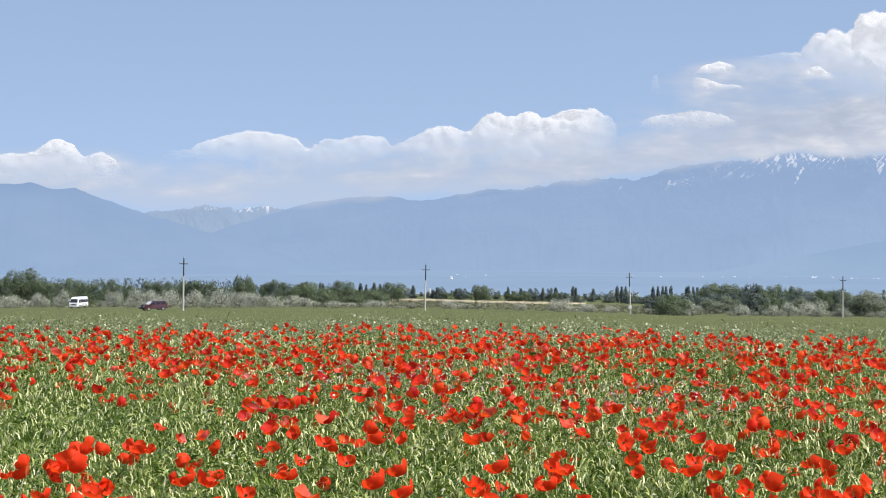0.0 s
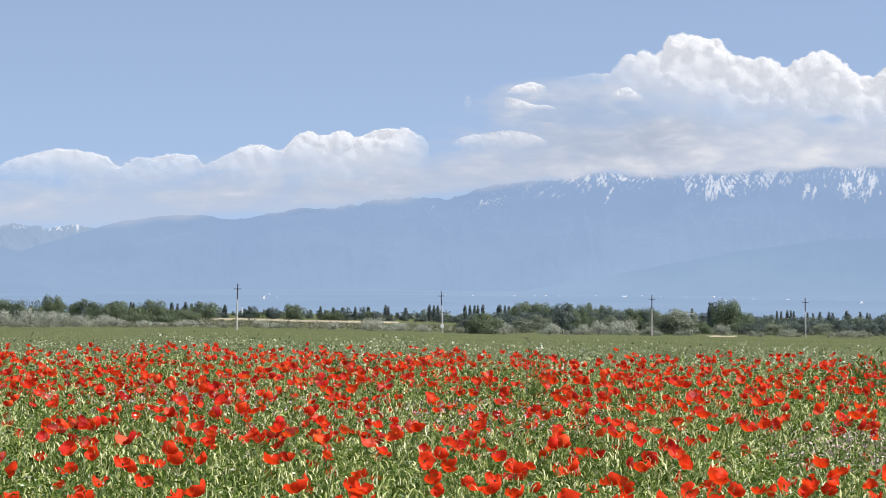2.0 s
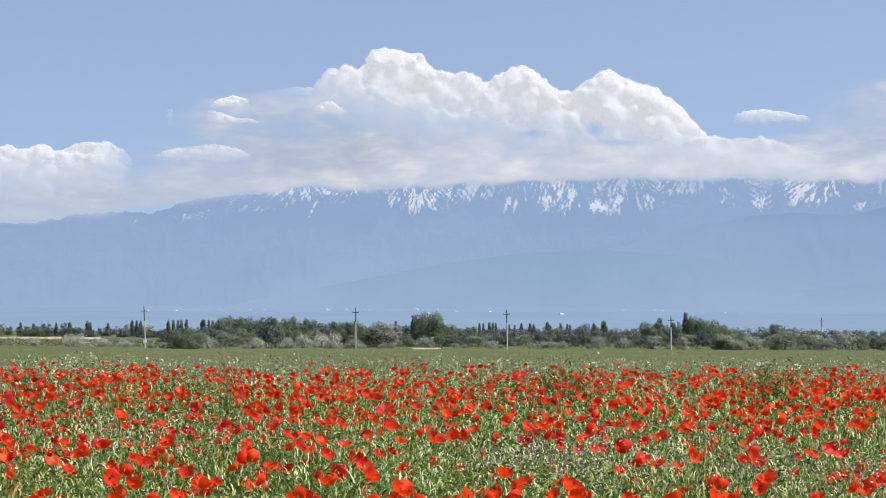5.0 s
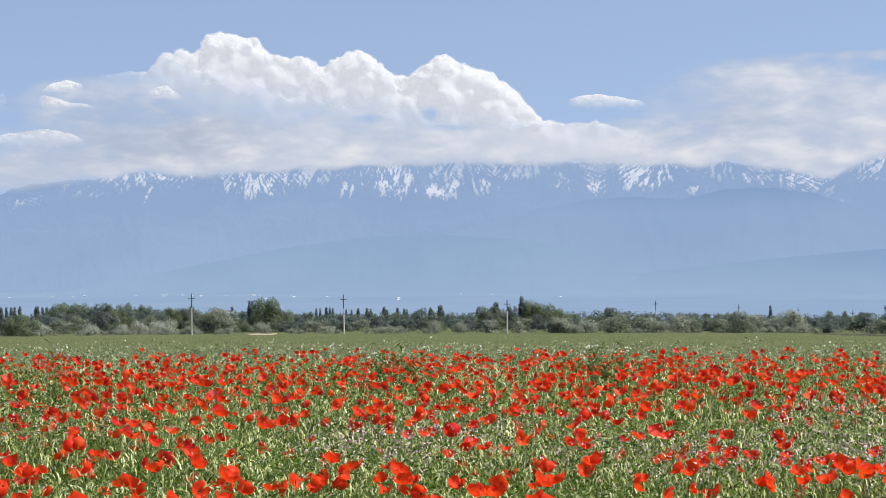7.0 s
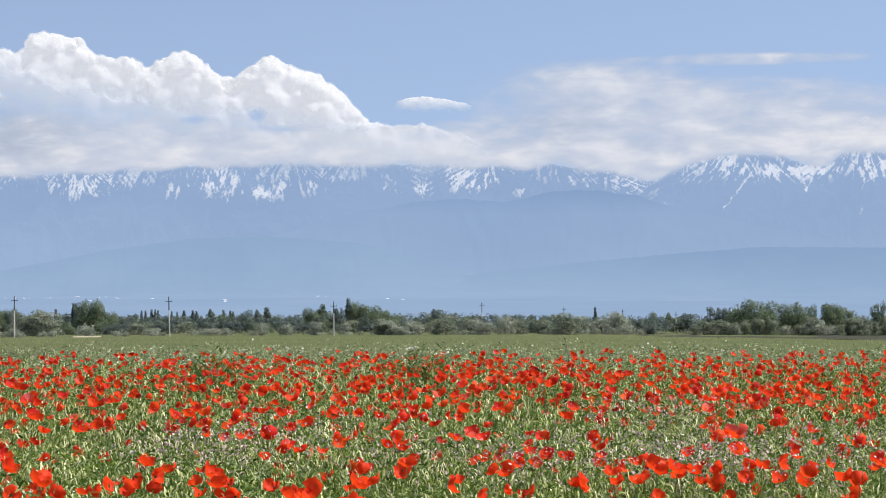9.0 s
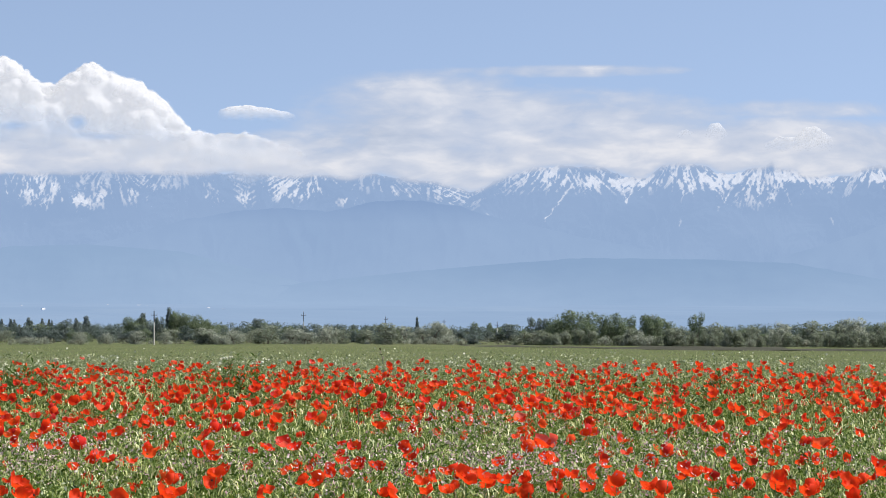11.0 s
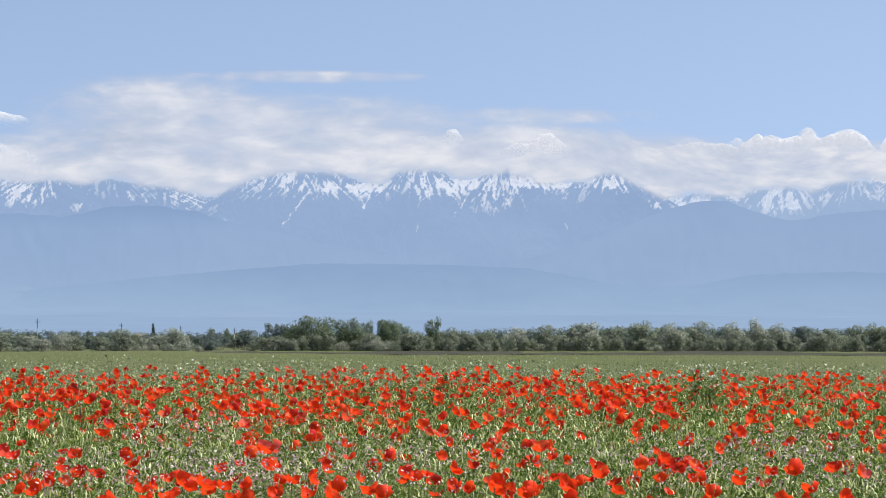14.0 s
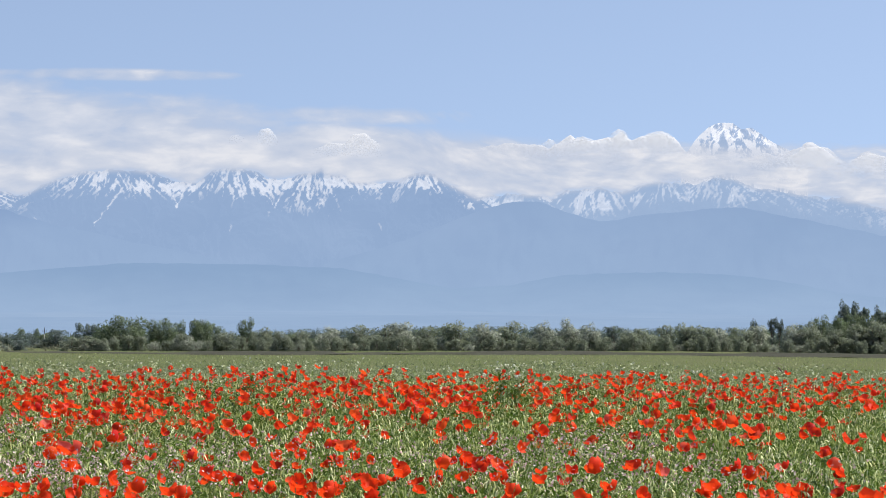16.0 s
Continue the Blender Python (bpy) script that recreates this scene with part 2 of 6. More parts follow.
def cloud_material(name, z0, z1, glow=0.55, tilt=0.0, tint=(0.9, 0.9, 0.9), base=(0.775, 0.785, 0.83), thick=1.0, torn=False, span=None, holes=()):
    """White cloud that dissolves into haze towards its base; torn cloud is full of gaps."""
    n = Nodes(name)
    pos = n.position
    xyz = n.add("ShaderNodeSeparateXYZ", Vector=pos)
    up = n.math("ADD", xyz.outputs[2], n.math("MULTIPLY", xyz.outputs[0], tilt))
    up = n.math("ADD", up, n.math("MULTIPLY", n.math("SUBTRACT", n.noise(0.012 if z1 - z0 > 50 else 0.05, 7, 0.6, vector=pos), 0.5), min(110.0, (z1 - z0) * 0.9)))
    h = n.add("ShaderNodeMapRange", Value=up)
    h.inputs[1].default_value, h.inputs[2].default_value = z0, z1
    dif = n.add("ShaderNodeBsdfDiffuse", Color=(*tint, 1))
    n.put(dif, "Normal", n.bump(n.noise(0.05, 5, 0.5, vector=pos), 0.05, 9.0))
    tra = n.add("ShaderNodeBsdfTranslucent", Color=(*tint, 1))
    # emission stands in for light scattered inside the cloud
    emi = n.add("ShaderNodeEmission", Color=(*base, 1), Strength=AIR_GLOW)
    body = n.blend(0.4, dif.outputs[0], tra.outputs[0])
    body = n.blend(glow, body, emi.outputs[0])
    clear = n.add("ShaderNodeBsdfTransparent")
    cover = n.math("MULTIPLY", h.outputs[0], thick, True)
    if span:
        for edge, side in ((span[0], 1), (span[1], -1)):
            cover = n.math("MULTIPLY", cover, n.math("DIVIDE", n.math("MULTIPLY", n.math("SUBTRACT", xyz.outputs[0], edge), side), span[2], True))
    for x0, up0, wx, wz in holes:
        far = n.math("ADD", n.math("POWER", n.math("DIVIDE", n.math("SUBTRACT", xyz.outputs[0], x0), wx), 2.0), n.math("POWER", n.math("DIVIDE", n.math("SUBTRACT", xyz.outputs[2], up0), wz), 2.0))
        far = n.math("ADD", far, n.math("MULTIPLY", n.math("SUBTRACT", n.noise(0.06, 4, vector=pos), 0.5), 1.6))
        cover = n.math("MULTIPLY", cover, n.math("ADD", 0.15, n.math("MULTIPLY", far, 0.6), True))
    if torn:
        cover = n.math("MULTIPLY", cover, n.ramp(n.noise(0.06, 6, 0.6, vector=pos), [(0.36, (0.0,)), (0.62, (1.0,))]))
    return n.end(n.blend(cover, clear.outputs[0], body))


def veil_material():
    """Thin layered cloud: wisps drawn out along the wind, their bright and grey tones painted as emission."""
    n = Nodes("cloud_veil")
    at = n.add("ShaderNodeAttribute")
    at.attribute_name = "cover"
    pos = n.add("ShaderNodeAttribute")
    pos.attribute_name = "chart"
    a = n.noise(1.0, 5, 0.5, vector=pos.outputs["Vector"], distortion=0.4)
    stretch = n.add("ShaderNodeVectorMath")
    stretch.operation = "MULTIPLY"
    n.put(stretch, "0", pos.outputs["Vector"])
    n.put(stretch, "1", (2.2, 3.0, 1.0))
    b = n.noise(1.0, 6, 0.52, vector=stretch.outputs[0], distortion=0.3)
    mixn = n.math("ADD", n.math("MULTIPLY", a, 0.68), n.math("MULTIPLY", b, 0.32))
    dens = n.math("ADD", at.outputs["Fac"], n.math("MULTIPLY", n.math("SUBTRACT", mixn, 0.5), 2.5))
    fac = n.ramp(dens, [(0.15, (0.0,)), (0.6, (0.5,)), (1.0, (0.86,))])
    fac = n.math("MULTIPLY", fac, n.ramp(at.outputs["Fac"], [(0.0, (0.0,)), (0.45, (1.0,))]))
    tone = n.math("ADD", mixn, n.math("MULTIPLY", n.math("SUBTRACT", at.outputs["Fac"], 1.0), 0.09))
    col = n.ramp(tone, [(0.38, (0.50, 0.575, 0.73)), (0.53, (0.655, 0.695, 0.795)), (0.66, (0.87, 0.865, 0.895))])
    hz = n.add("ShaderNodeAttribute")
    hz.attribute_name = "haze"
    under = n.math("MULTIPLY", hz.outputs["Fac"], n.ramp(a, [(0.3, (0.72,)), (0.6, (1.0,))]))
    both = n.math("SUBTRACT", 1.0, n.math("MULTIPLY", n.math("SUBTRACT", 1.0, under), n.math("SUBTRACT", 1.0, fac)))
    col = n.mix(n.math("MULTIPLY", fac, 0.85), (0.56, 0.6, 0.705), col)
    # shade under the cloud, painted as grey in the emitted colour
    low = n.add("ShaderNodeAttribute")
    low.attribute_name = "belly_shade"
    grey = n.math("MULTIPLY", low.outputs["Fac"], n.ramp(b, [(0.35, (0.95,)), (0.62, (0.35,))]))
    col = n.mix(grey, col, (0.455, 0.51, 0.625))
    emi = n.add("ShaderNodeEmission", Color=col, Strength=AIR_GLOW)
    clear = n.add("ShaderNodeBsdfTransparent")
    return n.end(n.blend(both, clear.outputs[0], emi.outputs[0]))


# ---------------------------------------------------------------- helpers for shapes
def at(az, d, z=0.0):
    """A place d metres away, az degrees to the right of +y."""
    return Vector((d * math.sin(radians(az)), d * math.cos(radians(az)), z))


def mesh_of(name, verts, faces, material, smooth=False):
    """A mesh from arrays of corners and of equal-sided faces."""
    verts, faces = np.asarray(verts, np.float32), np.asarray(faces, np.int32)
    me = bpy.data.meshes.new(name)
    me.vertices.add(len(verts))
    me.vertices.foreach_set("co", verts.ravel())
    k = faces.shape[1]
    me.loops.add(faces.size)
    me.loops.foreach_set("vertex_index", faces.ravel())
    me.polygons.add(len(faces))
    me.polygons.foreach_set("loop_start", np.arange(0, faces.size, k, dtype=np.int32))
    me.polygons.foreach_set("loop_total", np.full(len(faces), k, np.int32))
    me.polygons.foreach_set("use_smooth", np.full(len(faces), smooth))
    me.update(calc_edges=True)
    me.validate()
    me.materials.append(material)
    return me


def part(name, bm, material, parent=None, label="", smooth=False):
    """Links a bmesh, or a mesh, as one object under a thing."""
    if isinstance(bm, bmesh.types.BMesh):
        me = bpy.data.meshes.new(name)
        bm.to_mesh(me)
        bm.free()
        me.materials.append(material)
        for p in me.polygons:
            p.use_smooth = smooth
    else:
        me = bm
    ob = new(name, me)
    ob.parent = parent
    return tagged(ob, label)


def box(bm, x0, x1, y0, y1, z0, z1, bevel=0.0):
    got = bmesh.ops.create_cube(bm, size=1, matrix=Matrix.LocRotScale(((x0 + x1) / 2, (y0 + y1) / 2, (z0 + z1) / 2), None, (x1 - x0, y1 - y0, z1 - z0)))
    if bevel:
        edges = list({e for v in got["verts"] for e in v.link_edges})
        bmesh.ops.bevel(bm, geom=edges, offset=bevel, segments=2, affect="EDGES")
    return bm


def tube(bm, a, b, r0, r1, sides=8):
    """A tapered rod from a to b."""
    a, b = Vector(a), Vector(b)
    turn = (b - a).to_track_quat("Z", "Y").to_matrix().to_4x4()
    bmesh.ops.create_cone(bm, cap_ends=True, segments=sides, radius1=r0, radius2=r1, depth=(b - a).length,
                          matrix=Matrix.Translation((a + b) / 2) @ turn)
    return bm


def soft(x, width):
    return np.logaddexp(0, np.asarray(x, float) / width) * width


# ---------------------------------------------------------------- the lie of the land
FAR_D = [0, 430, 700, 1500, 3000, 4200, 4950]
FAR_SLOPE = [0.0519, 0.0519, 0.0482, 0.0440, 0.0392, 0.0352, 0.0340]

# the field leans: higher towards the vehicles, lower towards the oleasters
TILT_AZ = [-60, -29, -19, -12, -6, 0, 6, 14, 27, 60]
TILT = [0.0044, 0.0044, 0.0034, 0.0, -0.0006, -0.0013, -0.0017, -0.0023, -0.0029, -0.0029]


def land(x, y):
    """Height of the ground: level under the poppies, then falling away into a wide valley."""
    x, y = np.asarray(x, float), np.asarray(y, float)
    d = np.hypot(x, y)
    near = -0.0513 * soft(d - 20.0, 1.6)
    far = EYE - d * np.interp(d, FAR_D, FAR_SLOPE)
    z = np.where(d < 430, near, far)
    lift = np.interp(np.degrees(np.arctan2(x, np.maximum(y, 0.01))), TILT_AZ, TILT)
    z = z + np.minimum(d, 900) * lift
    # beyond the trees the ground drops away towards the oleaster side
    z = z - np.interp(np.degrees(np.arctan2(x, np.maximum(y, 0.01))), [-5, 2, 60], [0, 1, 1]) * np.interp(d, [560, 1400], [0, 3.8])
    # and the far end of the oleaster hedgerow stands a little higher
    z = z + np.interp(np.degrees(np.arctan2(x, np.maximum(y, 0.01))), [14, 24, 60], [0, 1, 1]) * np.interp(d, [110, 420, 560, 900], [0, 0.55, 0.55, 0])
    front = np.clip((y / np.maximum(d, 1) + 0.35) / 0.5, 0, 1)
    front = front * front * (3 - 2 * front)
    return z * front


def ground_z(p):
    return float(land(p[0], p[1]))


def build_ground():
    rings = np.concatenate([[0.01], np.geomspace(1.5, 60, 46), np.geomspace(66, 4950, 60)])
    spokes = 256
    ang = np.linspace(0, 2 * np.pi, spokes, endpoint=False)
    r, a = np.meshgrid(rings, ang, indexing="ij")
    x, y = r * np.sin(a), r * np.cos(a)
    z = land(x, y)
    wob = 0.02 * np.sin(x * 1.9 + 1.3 * np.sin(y)) * np.cos(y * 1.6) * np.clip((r - 2) / 4, 0, 1)
    verts = np.stack([x, y, z + wob], -1).reshape(-1, 3)
    i, j = np.meshgrid(np.arange(len(rings) - 1), np.arange(spokes), indexing="ij")
    k = (j + 1) % spokes
    faces = np.stack([i * spokes + j, (i + 1) * spokes + j, (i + 1) * spokes + k, i * spokes + k], -1).reshape(-1, 4)
    ob = new("ground", mesh_of("ground", verts, faces[:, ::-1], ground_material(), True))
    tagged(ob, "gently sloping green meadow ground under poppies and grass", "ground", kind="structure")


build_ground()


def strip(name, az0, az1, d0, d1, material, label, lift=0.05, wave=6.0, steps=90):
    """A band of bare earth that lies on the ground."""
    az = np.linspace(az0, az1, steps)
    rows = []
    for k, t in enumerate(np.linspace(0, 1, 6)):
        taper = np.clip((az - az0) / min(5, (az1 - az0) / 3), 0, 1) * np.clip((az1 - az) / min(2, (az1 - az0) / 3), 0, 1)
        d = d1 + (d0 - d1) * (1 - t) * taper + wave * taper * np.sin(az * 0.9 + 0.4 * k) * 0.5
        x, y = d * np.sin(np.radians(az)), d * np.cos(np.radians(az))
        edge = 0.0 if k in (0, 5) else lift
        rows.append(np.stack([x, y, land(x, y) + edge + 0.02 + 0.04 * np.sin(az * 13 + k)], -1))
    verts = np.concatenate(rows)
    i, j = np.meshgrid(np.arange(5), np.arange(steps - 1), indexing="ij")
    faces = np.stack([i * steps + j, i * steps + j + 1, (i + 1) * steps + j + 1, (i + 1) * steps + j], -1).reshape(-1, 4)
    ob = new(name, mesh_of(name, verts, faces, material, True))
    return tagged(ob, label, "ground", kind="structure")


strip("fallow_strip", 7.0, 40.0, 275, 431, DIRT, "dark fallow strip along the foot of the trees", 0.12, 20)
strip("bare_patch", -7.25, -6.45, 424, 433, SAND, "small pale patch of bare earth at the meadow edge", 0.1, 0.5, 24)
strip("dry_field", -20.6, -15.0, 655, 690, SAND, "pale tan dry field beyond the shrubs", 0.45, 20)


# ---------------------------------------------------------------- distance: valley floor, mountains, clouds
def fractal(x, y, seed=0.0, octaves=5, ridged=False, gain=0.5):
    """Smooth noise in two directions, for arrays of any shape."""
    out = np.zeros(np.broadcast(x, y).shape)
    amp, freq = 1.0, 1.0
    shape = out.shape
    for o in range(octaves):
        vals = np.array([noise.noise((a * freq + seed, b * freq - seed * 0.7, o * 7.3 + seed)) for a, b in
                         zip(np.broadcast_to(x, shape).ravel(), np.broadcast_to(y, shape).ravel())]).reshape(shape)
        out += amp * ((1 - 2 * np.abs(vals)) if ridged else vals)
        amp *= gain
        freq *= 2.07
    return out


def noise_field(x, y, seed):
    """One layer of smooth noise for arrays."""
    return np.array([noise.noise((a, b, seed)) for a, b in zip(x.ravel(), y.ravel())]).reshape(x.shape)


SNOW_FIELDS = [(-12.66, 0.4, 0.5, 0.1, 0.6), (-10.27, 1.02, 0.33, 0.13, 1.0), (-8.97, 0.94, 0.8, 0.13, 0.8), (-6.75, 0.78, 0.66, 0.28, 1.0), (-4.59, 0.66, 0.29, 0.18, 0.8), (-3.51, 0.87, 0.51, 0.33, 0.9), (-2.56, 0.55, 0.44, 0.16, 1.0),
               (-1.91, 0.67, 0.2, 0.2, 0.8), (-1.2, 0.75, 0.4, 0.25, 0.6), (0.96, 0.72, 0.33, 0.22, 0.6), (1.63, 0.68, 0.25, 0.19, 0.75), (2.92, 0.92, 0.55, 0.23, 1.3), (4.3, 0.55, 0.22, 0.12, 0.8), (6.78, 0.8, 0.42, 0.22, 0.7)]
SNOW_FIELDS_END = [(9.5, 1.22, 0.73, 0.29, 0.8), (10.45, 1.03, 0.22, 0.18, 1.2), (11.3, 1.05, 0.62, 0.12, 1.2), (12.84, 1.13, 0.36, 0.31, 0.9), (13.28, 1.17, 0.22, 0.16, 1.2), (13.86, 1.05, 0.4, 0.18, 1.4), (14.66, 1.0, 0.58, 0.36, 0.85),
                   (15.4, 1.21, 0.33, 0.18, 0.9), (16.15, 1.1, 0.44, 0.09, 1.2), (17.64, 1.15, 0.36, 0.16, 1.3), (18.8, 0.66, 0.16, 0.07, 1.2)]
SNOW_FIELDS_LAST = [(19.3, 0.64, 0.4, 0.09, 1.4), (20.72, 0.82, 0.16, 0.09, 1.3), (21.73, 0.79, 0.66, 0.29, 0.9), (22.16, 0.61, 0.22, 0.07, 1.1), (22.95, 0.87, 0.44, 0.18, 0.75), (24.2, 0.95, 0.6, 0.2, 0.6), (25.4, 0.94, 0.5, 0.25, 0.65)]
COULOIRS = [(-14.12, 0.27, -14.13, 0.13), (-12.9, 0.36, -13.05, 0.2), (-9.57, 0.77, -9.79, 0.3), (-3.36, 0.72, -3.31, 0.32), (5.37, 0.92, 5.55, 0.66), (5.76, 0.87, 5.85, 0.65), (9.95, 1.01, 9.23, 0.05), (11.21, 1.02, 11.32, 0.51), (11.5, 0.94, 11.32, 0.51),
            (13.53, 0.92, 13.77, 0.52), (13.97, 0.92, 13.77, 0.52), (7.8, 0.24, 7.78, 0.03), (8.23, 0.0, 8.23, -0.14), (7.39, 0.18, 7.4, 0.08), (12.66, 0.09, 12.68, -0.07), (13.63, 0.41, 13.63, 0.28), (16.43, 0.13, 16.44, -0.03)]


PERM = np.random.default_rng(5).permutation(256)
PERM = np.concatenate([PERM, PERM, PERM])
SLOPES = np.stack([np.cos(np.arange(16) * math.pi / 8), np.sin(np.arange(16) * math.pi / 8)], -1)


def gradient_noise(x, y):
    """Smooth noise between about -0.7 and 0.7 for arrays."""
    xi, yi = np.floor(x).astype(int), np.floor(y).astype(int)
    fx, fy = x - xi, y - yi
    u, v = fx * fx * fx * (fx * (fx * 6 - 15) + 10), fy * fy * fy * (fy * (fy * 6 - 15) + 10)
    def corner(i, j):
        g = SLOPES[PERM[PERM[(xi + i) & 255] + ((yi + j) & 255)] & 15]
        return g[..., 0] * (fx - i) + g[..., 1] * (fy - j)
    low = corner(0, 0) * (1 - u) + corner(1, 0) * u
    high = corner(0, 1) * (1 - u) + corner(1, 1) * u
    return low * (1 - v) + high * v


def rough_noise(x, y, octaves=4, gain=0.5):
    return sum(gain ** k * gradient_noise(x * 2.03 ** k + 17.3 * k, y * 2.03 ** k - 9.1 * k) for k in range(octaves))


def ridges(x, y, octaves=5, gain=0.55):
    """Sharp crests and rounded gullies, from 0 (gully) to about 1 (crest)."""
    out, amp, carry = 0.0, 1.0, 1.0
    for k in range(octaves):
        r = (1 - np.minimum(np.abs(gradient_noise(x * 2.07 ** k + 31.7 * k, y * 2.07 ** k + 5.9 * k)) * 2.1, 1)) ** 2
        out, carry, amp = out + amp * r * carry, np.clip(r * 1.6, 0, 1), amp * gain
    return out / 1.9


def smooth_step(x, a, b):
    t = np.clip((x - a) / (b - a), 0, 1)
    return t * t * (3 - 2 * t)


def mountain(name, profile, d_ridge, depth, base, material, label, seed, rough=0.06, spur=0.03, cols=420, rows=26, fields=(), couloirs=(), bare=0.0, belt=0.0):
    """A range of mountains: its crest follows the profile (azimuth, elevation in degrees), with branching spurs and gullies that run down towards the valley."""
    pa, pe = np.array(profile).T
    az = np.linspace(pa[0], pa[-1], cols)
    crest = np.interp(az, pa, pe) + rough * rough_noise(az * 2.3 + seed, np.full(cols, seed), 5)
    snowy = bool(fields) or bare > 0
    if snowy:
        crest = crest + (0.015 if bare else 0.055) * (ridges(az * 2.6 + seed, np.full(cols, seed * 0.7), 4) - 0.45)
        s = np.concatenate([np.linspace(0, 0.5, 12), np.linspace(0.5, 1, rows)[1:], [1.04, 1.2]])
    else:
        s = np.concatenate([1 - (1 - np.linspace(0, 1, rows)) ** 1.5, [1.06, 1.2]])
    S, A = np.meshgrid(s, az, indexing="ij")
    down = np.clip(1 - S, 0, 1)
    el = base + (crest - base) * np.clip(S, 0, 1) ** 1.25
    el = np.where(S > 1, crest - (S - 1) * 1.4, el)
    # spurs spread out below the peaks
    fan = (crest - el) * np.sin(A * 3.1 + 1.2 * np.sin(A * 1.1) + seed)
    wa = A + 0.2 * rough_noise(A * 1.3 + seed, el * 1.3, 3) + 0.35 * fan
    we = el + 0.15 * rough_noise(A * 1.5 - seed, el * 1.5 + 40, 3)
    rel = ridges(wa * 1.05 + seed * 3, we * 0.9 + seed, 6, 0.58)
    fine = ridges(wa * 5.0 + seed, we * 3.6 - seed, 3)
    el = el + spur * (rel - 0.5) * np.clip(down * 5, 0, 1) * np.clip(S * 2, 0, 1) * (S <= 1)
    push = (70 if snowy else 45) * rel * np.clip(down * 6, 0.12, 1) + (16 * fine if snowy else 0)
    push = push * np.interp(el, [-1.6, 0.3], [0.35, 1])
    d = d_ridge - depth * down ** 1.1 - push + (S > 1) * (S - 1) * 300
    verts = np.stack([d * np.sin(np.radians(A)), d * np.cos(np.radians(A)), EYE + d * np.tan(np.radians(el))], -1).reshape(-1, 3)
    n = len(az)
    i, j = np.meshgrid(np.arange(len(s) - 1), np.arange(n - 1), indexing="ij")
    faces = np.stack([i * n + j, i * n + j + 1, (i + 1) * n + j + 1, (i + 1) * n + j], -1).reshape(-1, 4)
    me = mesh_of(name, verts, faces, material, True)
    # snow lies in high basins and in the gullies below them; the ribs between stay bare
    lying = np.full(A.shape, bare)
    if belt:
        lying = lying + belt * np.interp(A, [6.5, 8.5], [0.95, 1]) * smooth_step(el, crest - np.interp(A, [6.5, 8.5], [0.66, 0.75]), crest - 0.22) * np.clip(0.75 + 0.9 * rough_noise(A * 0.8 + 3, el * 0.5 + seed, 2), 0.2, 1.2) * np.clip((A + 13.5) / 2.5, 0, 1)
    bend, deep = 0.12 * rough_noise(A * 2.2, el * 2.2 + seed, 3), np.full(A.shape, bare)
    for a, e, fa, fe, weight in fields:
        q = ((A - a + bend) / fa / 1.3) ** 2 + ((el - e + 0.6 * bend) / fe / 1.25) ** 2
        lying = np.maximum(lying, min(weight, 1.2) * (0.78 if a > 8 else 0.68) * np.exp(-q * (0.6 if a > 8 else 0.9)))
        deep = np.maximum(deep, weight * 0.8 * np.exp(-q * 0.6))
    # it stays on the slopes that face one way and melts from the others
    lee = np.gradient(rel, az, axis=1)
    lee = lee / (np.abs(lee).mean() * 2.2)
    # ribs and rills run out from each summit and meet in the gullies between
    calm = np.convolve(np.pad(crest, 8, mode="edge"), np.ones(17) / 17, "valid")
    reach = max(3, int(0.5 / (az[1] - az[0])))
    tops = [k for k in range(reach, len(az) - reach) if calm[k] == calm[k - reach:k + reach + 1].max()] or [len(az) // 2]
    own = np.abs(az[:, None] - az[tops][None]).argmin(1)
    fall = np.clip(crest[tops][own] + 0.12 - el, 0, 9)
    lean = (A - az[tops][own] + 0.05 * rough_noise(A * 3, el * 3 + seed, 3)) / (fall + 0.3)
    ribs = ridges(lean * (2.1 if bare else 4.4) + own * 7.3 + seed, fall * 1.3 + own * 3.1, 4, 0.6)
    gully = 0.62 * ribs + 0.3 * np.tanh(lee) - 0.3 * rel + 0.2 * rough_noise(A * 9, el * 9 + seed, 3)
    gully = np.searchsorted(np.sort(gully[::5, ::7].ravel()), gully) / gully[::5, ::7].size
    snow = smooth_step(lying - 1 + gully, -0.12, 0.38) * np.clip(lying * 7 - 0.3, 0, 1) * np.clip(0.42 + 0.75 * deep, 0, 1)
    for a0, e0, a1, e1 in couloirs:
        f = np.clip((e0 - el) / max(e0 - e1, 0.02), 0, 1)
        width = 0.02 * (1.6 - 1.0 * f) * np.clip(1 + 2.2 * rough_noise(A * 9, el * 9 + seed, 2), 0.45, 1.8)
        on = np.exp(-((A - a0 - (a1 - a0) * f + 0.09 * rough_noise(el * 5 + a0 * 3, A * 0.2, 3)) / width) ** 2) * np.clip((e0 + 0.05 - el) * 20, 0, 1) * np.clip((el - e1 + 0.03) * 20, 0, 1)
        snow = np.maximum(snow, (0.95 if e0 > 0.45 else 0.6) * on * np.clip(0.8 + 1.2 * rough_noise(A * 4, el * 14, 2), 0.3, 1))
    me.attributes.new("snow", "FLOAT", "POINT").data.foreach_set("value", snow.astype(np.float32).ravel())
    ob = new(name, me)
    return tagged(ob, label, "mountains", kind="structure")


def zat(d, el):
    return EYE + d * math.tan(radians(el))


